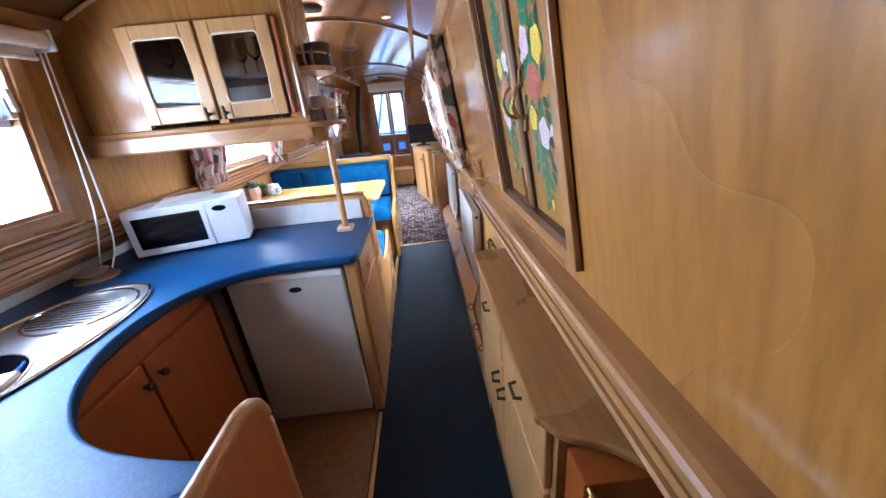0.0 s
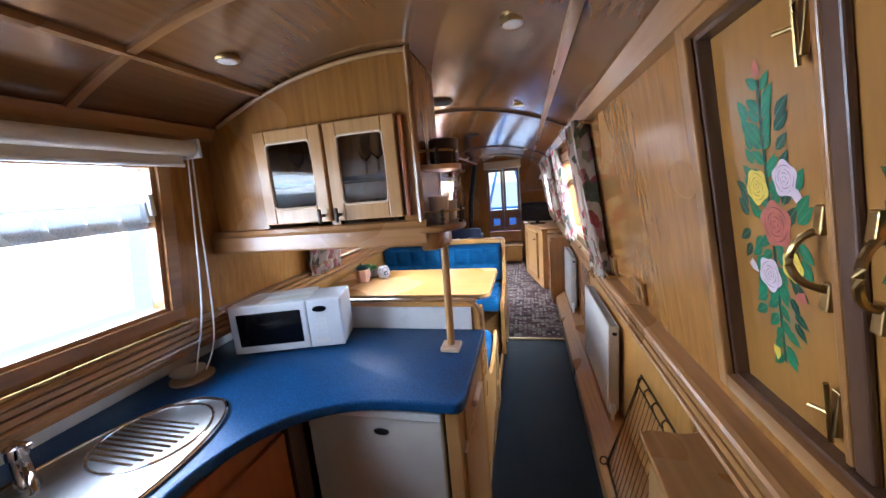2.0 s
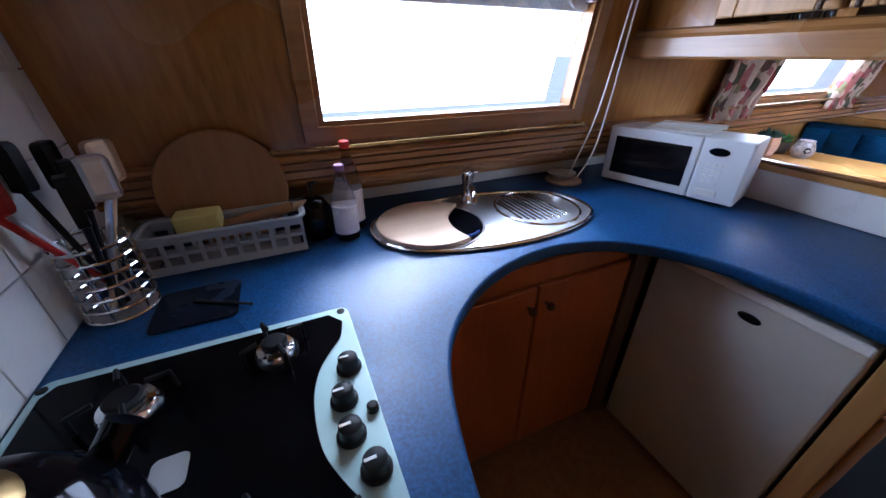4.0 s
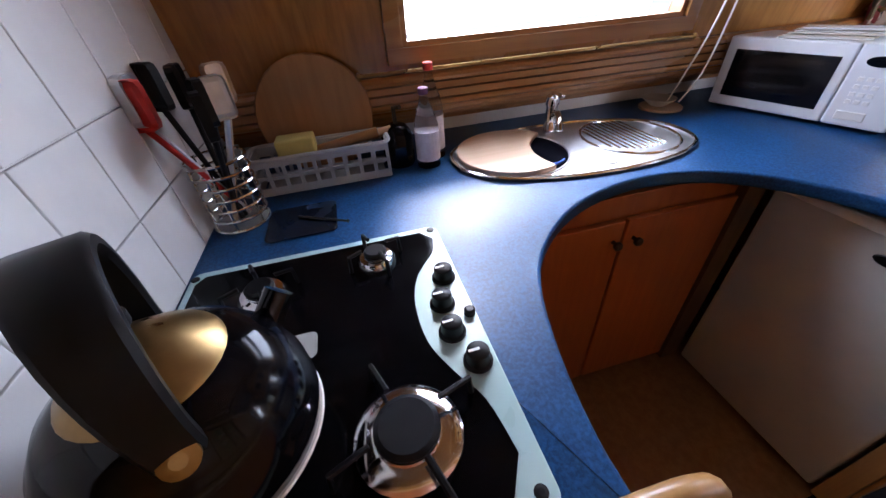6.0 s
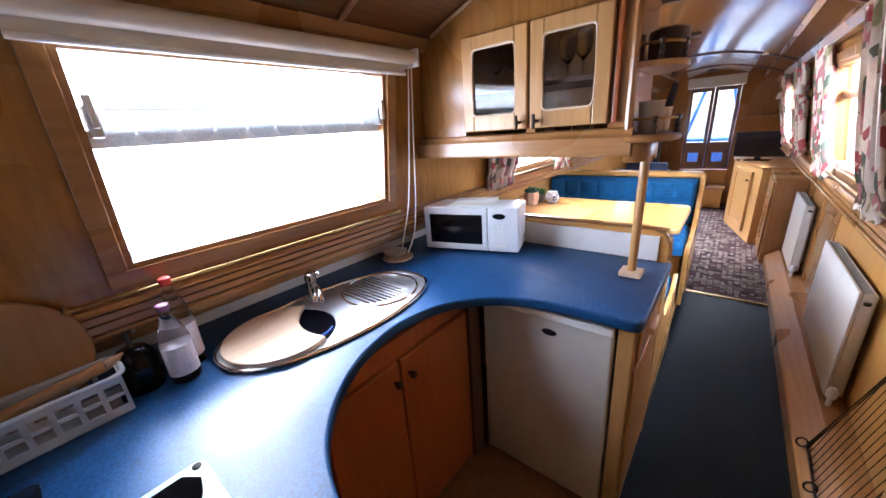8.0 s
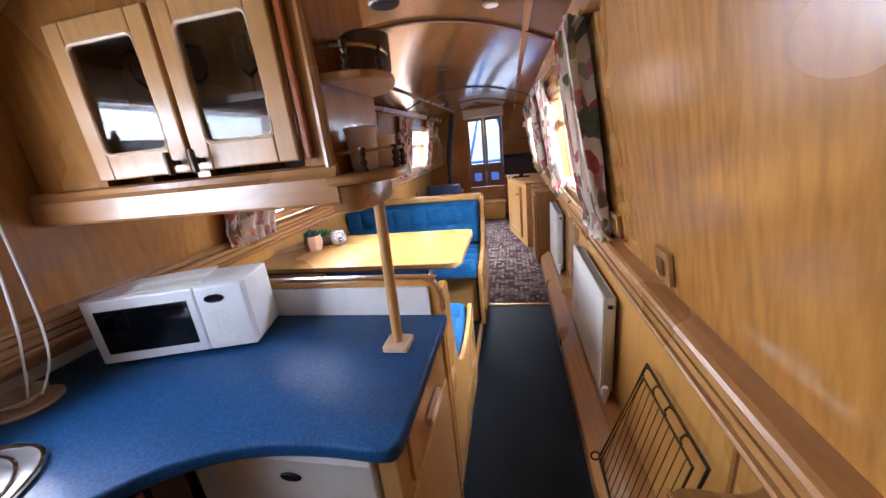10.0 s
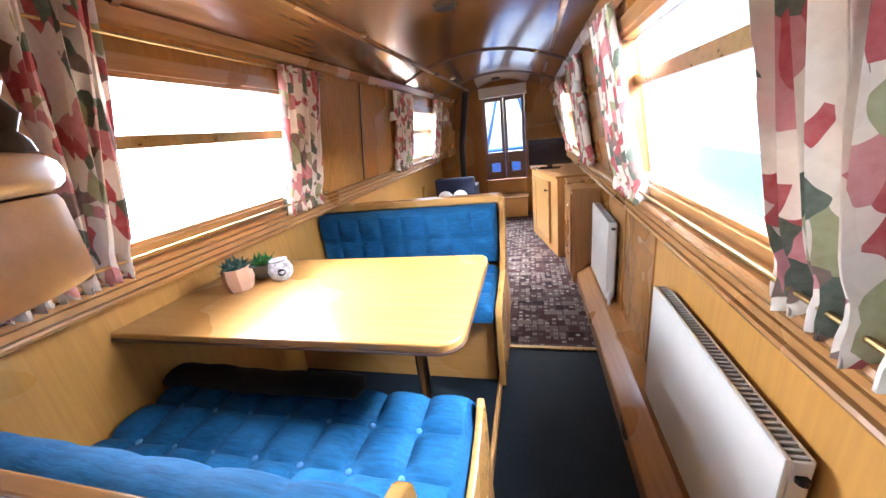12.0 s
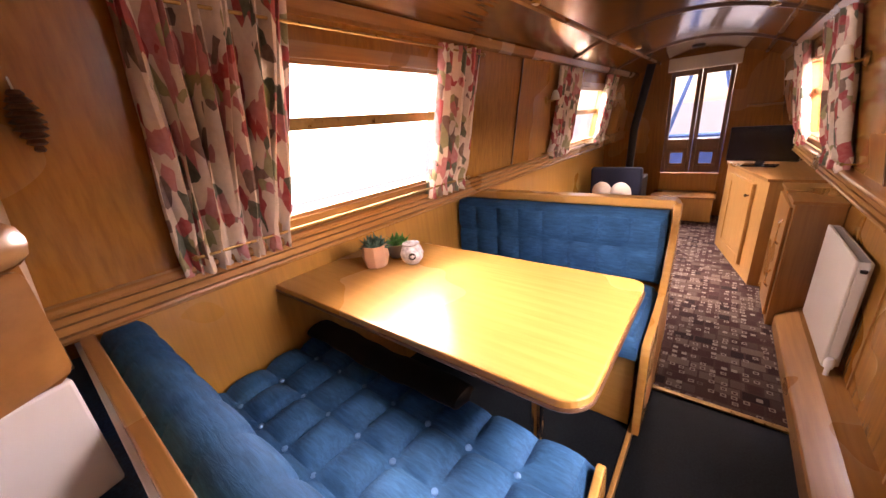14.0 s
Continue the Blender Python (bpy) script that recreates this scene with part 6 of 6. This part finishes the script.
# ---- glasses and pots in the cupboard and on its shelves ----
CLEAR = bpy.data.materials.new("drinking_glass")
CLEAR.use_nodes = True
_g = CLEAR.node_tree.nodes["Principled BSDF"]
_g.inputs["Transmission Weight"].default_value, _g.inputs["Roughness"].default_value, _g.inputs["IOR"].default_value = 1.0, 0.02, 1.35


def wine_glass(x, y, z):
    g = thing("wine_glass", "clear stemmed glass standing in the cupboard", "glass", "glasses in the cupboard")
    part("bowl", lathe([(0.028, 0), (0.027, 0.003), (0.004, 0.006), (0.004, 0.06), (0.022, 0.08), (0.030, 0.105), (0.026, 0.15)], 14, at=(x, y, z)), CLEAR, g, smooth=True)


for x in (0.57, 0.63, 0.70, 0.85, 0.92, 0.99):
    wine_glass(x, -0.28 + 0.03 * math.sin(40 * x), 1.6305)
for x in (0.56, 0.63, 0.70, 0.84, 0.91, 0.99):
    g = thing("tumbler", "clear tumbler on the cupboard floor", "glass", "glasses in the cupboard")
    part("glass", lathe([(0.028, 0), (0.034, 0.09), (0.031, 0.09), (0.026, 0.006)], 14, at=(x, -0.26, 1.4505)), CLEAR, g, smooth=True)
up = thing("dark_pot", "dark round pot on the upper end shelf", "pot")
part("pot", lathe([(0.05, 0), (0.055, 0.02), (0.056, 0.09), (0.05, 0.095), (0.046, 0.085)], 24, at=(1.17, -0.265, 1.644)), plain("dark_brown_glaze", (0.05, 0.03, 0.02), 0.4), up, smooth=True)
STONEWARE = plain("stoneware", (0.58, 0.49, 0.41), 0.45)
for x, y, h in ((1.155, -0.345, 0.095), (1.165, -0.245, 0.075)):
    cpn = thing("beaker", "pale cream tapered beaker on the lower end shelf", "beaker", "beakers")
    part("body", lathe([(0.028, 0), (0.031, 0.004), (0.037, h), (0.034, h), (0.029, 0.008)], 24, at=(x, y, 1.4355)), STONEWARE, cpn, smooth=True)
    part("rim_band", tube([(x + 0.0372 * math.cos(radians(a)), y + 0.0372 * math.sin(radians(a)), 1.4355 + h) for a in range(0, 360, 15)], 0.002, 6, closed=True), CREAM, cpn)
pc = thing("pine_cone", "brown pine cone hanging on the cabin side", "pine cone")
bm = bmesh.new()
for i in range(9):
    z = 1.30 + 0.013 * i
    r = 0.028 * math.sin(math.pi * (i + 1.2) / 11)
    lathe([(r * 0.6, 0), (r, 0.004), (r * 0.7, 0.012)], 9, bm=bm, at=(left(1.5) + 0.028, -0.018, z + 0.175))
part("cone", bm, DARKWOOD, pc)
part("string", tube([(left(1.5) + 0.028, -0.018, 1.585), (left(1.62) - 0.004, -0.018, 1.62)], 0.002, 5), CREAM, pc)

# ---- wall lamps in the saloon ----


def sconce(x, y, s, z):
    t = thing("wall_lamp", "small wall lamp with a frilled glass shade", "wall lamp", "saloon wall lamps")
    part("arm", tube([(x, y, z - 0.04), (x + s * 0.05, y, z - 0.05), (x + s * 0.07, y, z - 0.01)], 0.006, 8), BRASS, t)
    part("back_plate", lathe([(0.03, 0), (0.02, 0.01)], 16), BRASS, t).matrix_basis = Matrix.Translation((x, y, z - 0.04)) @ Vector((s, 0, 0)).to_track_quat("Z", "Y").to_matrix().to_4x4()
    part("shade", lathe([(0.034, -0.045), (0.030, -0.03), (0.024, 0.0), (0.014, 0.02), (0.010, 0.022)], 18, at=(x + s * 0.07, y, z)), CREAM, t, smooth=True)


sconce(left(1.6), 2.62, 1, 1.60)
sconce(left(1.6), 4.58, 1, 1.60)
sconce(right(1.6), 2.25, -1, 1.60)
sconce(right(1.6), 4.12, -1, 1.60)
shf = thing("bow_shelf", "small brown shelf on the bow bulkhead", "shelf")
part("board", box((1.50, 5.38, 1.34), (1.80, 5.599, 1.36), 0.003), TRIM_X, shf)

# ---- outside ----
WATER = plain("canal_water", (0.05, 0.06, 0.05), 0.15, vary=0.3, scale=1.5)
QUAY = plain("pale_quay_concrete", (0.42, 0.41, 0.38), 0.8, vary=0.15, scale=1.0)
HULL_BLUE = plain("blue_boat_paint", (0.05, 0.16, 0.42), 0.3, vary=0.08)
HULL_SKY = plain("pale_blue_boat_paint", (0.36, 0.50, 0.66), 0.35, vary=0.06)
HULL_PALE = plain("pale_boat_paint", (0.70, 0.74, 0.78), 0.35, vary=0.05)
tagged(part("ground", box((-900, -900, -0.6), (900, 900, -0.5)), QUAY), "pale hard standing around the boat", "ground", kind="structure")


def moored_boat(x0, x1, y0, y1, label):
    t = thing("moored_boat", label, "boat", "boats alongside")
    part("hull", prism([(x0 + 0.2, -0.48), (x1 - 0.2, -0.48), (x1, 0.9), (x0, 0.9)], "y", y0, y1, 0.02), HULL_SKY, t)
    part("cabin", prism([(x0 + 0.15, 0.901), (x1 - 0.15, 0.901), (x1 - 0.3, 1.72), ((x0 + x1) / 2, 1.80), (x0 + 0.3, 1.72)], "y", y0 + 1.2, y1 - 1.2, 0.02), HULL_PALE, t)
    for i in range(4):
        y = y0 + 2.2 + i * 1.9
        for x, s in ((x0 + 0.15, -1), (x1 - 0.15, 1)):
            part("window", prism([(x + s * 0.005 - s * 0.06, 1.15), (x + s * 0.012 - s * 0.06, 1.15), (x + s * 0.012 - s * 0.13, 1.5), (x + s * 0.005 - s * 0.13, 1.5)], "y", y, y + 0.8), BLACK, t)


moored_boat(3.4, 5.5, -3, 9, "pale cabin boat with a blue hull moored alongside")
ck = thing("bow_cover_frame", "blue painted frame over the bow well", "frame")
for (p, q) in (((0.62, 6.5, 1.0), (0.86, 6.5, 1.9)), ((1.45, 6.5, 1.0), (1.22, 6.5, 1.9)), ((0.6, 6.5, 0.98), (1.5, 6.5, 0.98)), ((0.6, 6.5, 1.9), (1.5, 6.5, 1.9))):
    part("strut", tube([p, q], 0.03, 8), HULL_BLUE, ck)
part("board", box((0.55, 6.46, 0.30), (1.5, 6.54, 0.94), 0.005), HULL_BLUE, ck)
part("deck", box((0.0, 5.66, 0.2), (2.0, 7.2, 0.3)), HULL_BLUE, ck)
for x in (0.1, 1.9):
    part("leg", box((x - 0.05, 5.9, -0.5), (x + 0.05, 7.0, 0.2)), HULL_BLUE, ck)
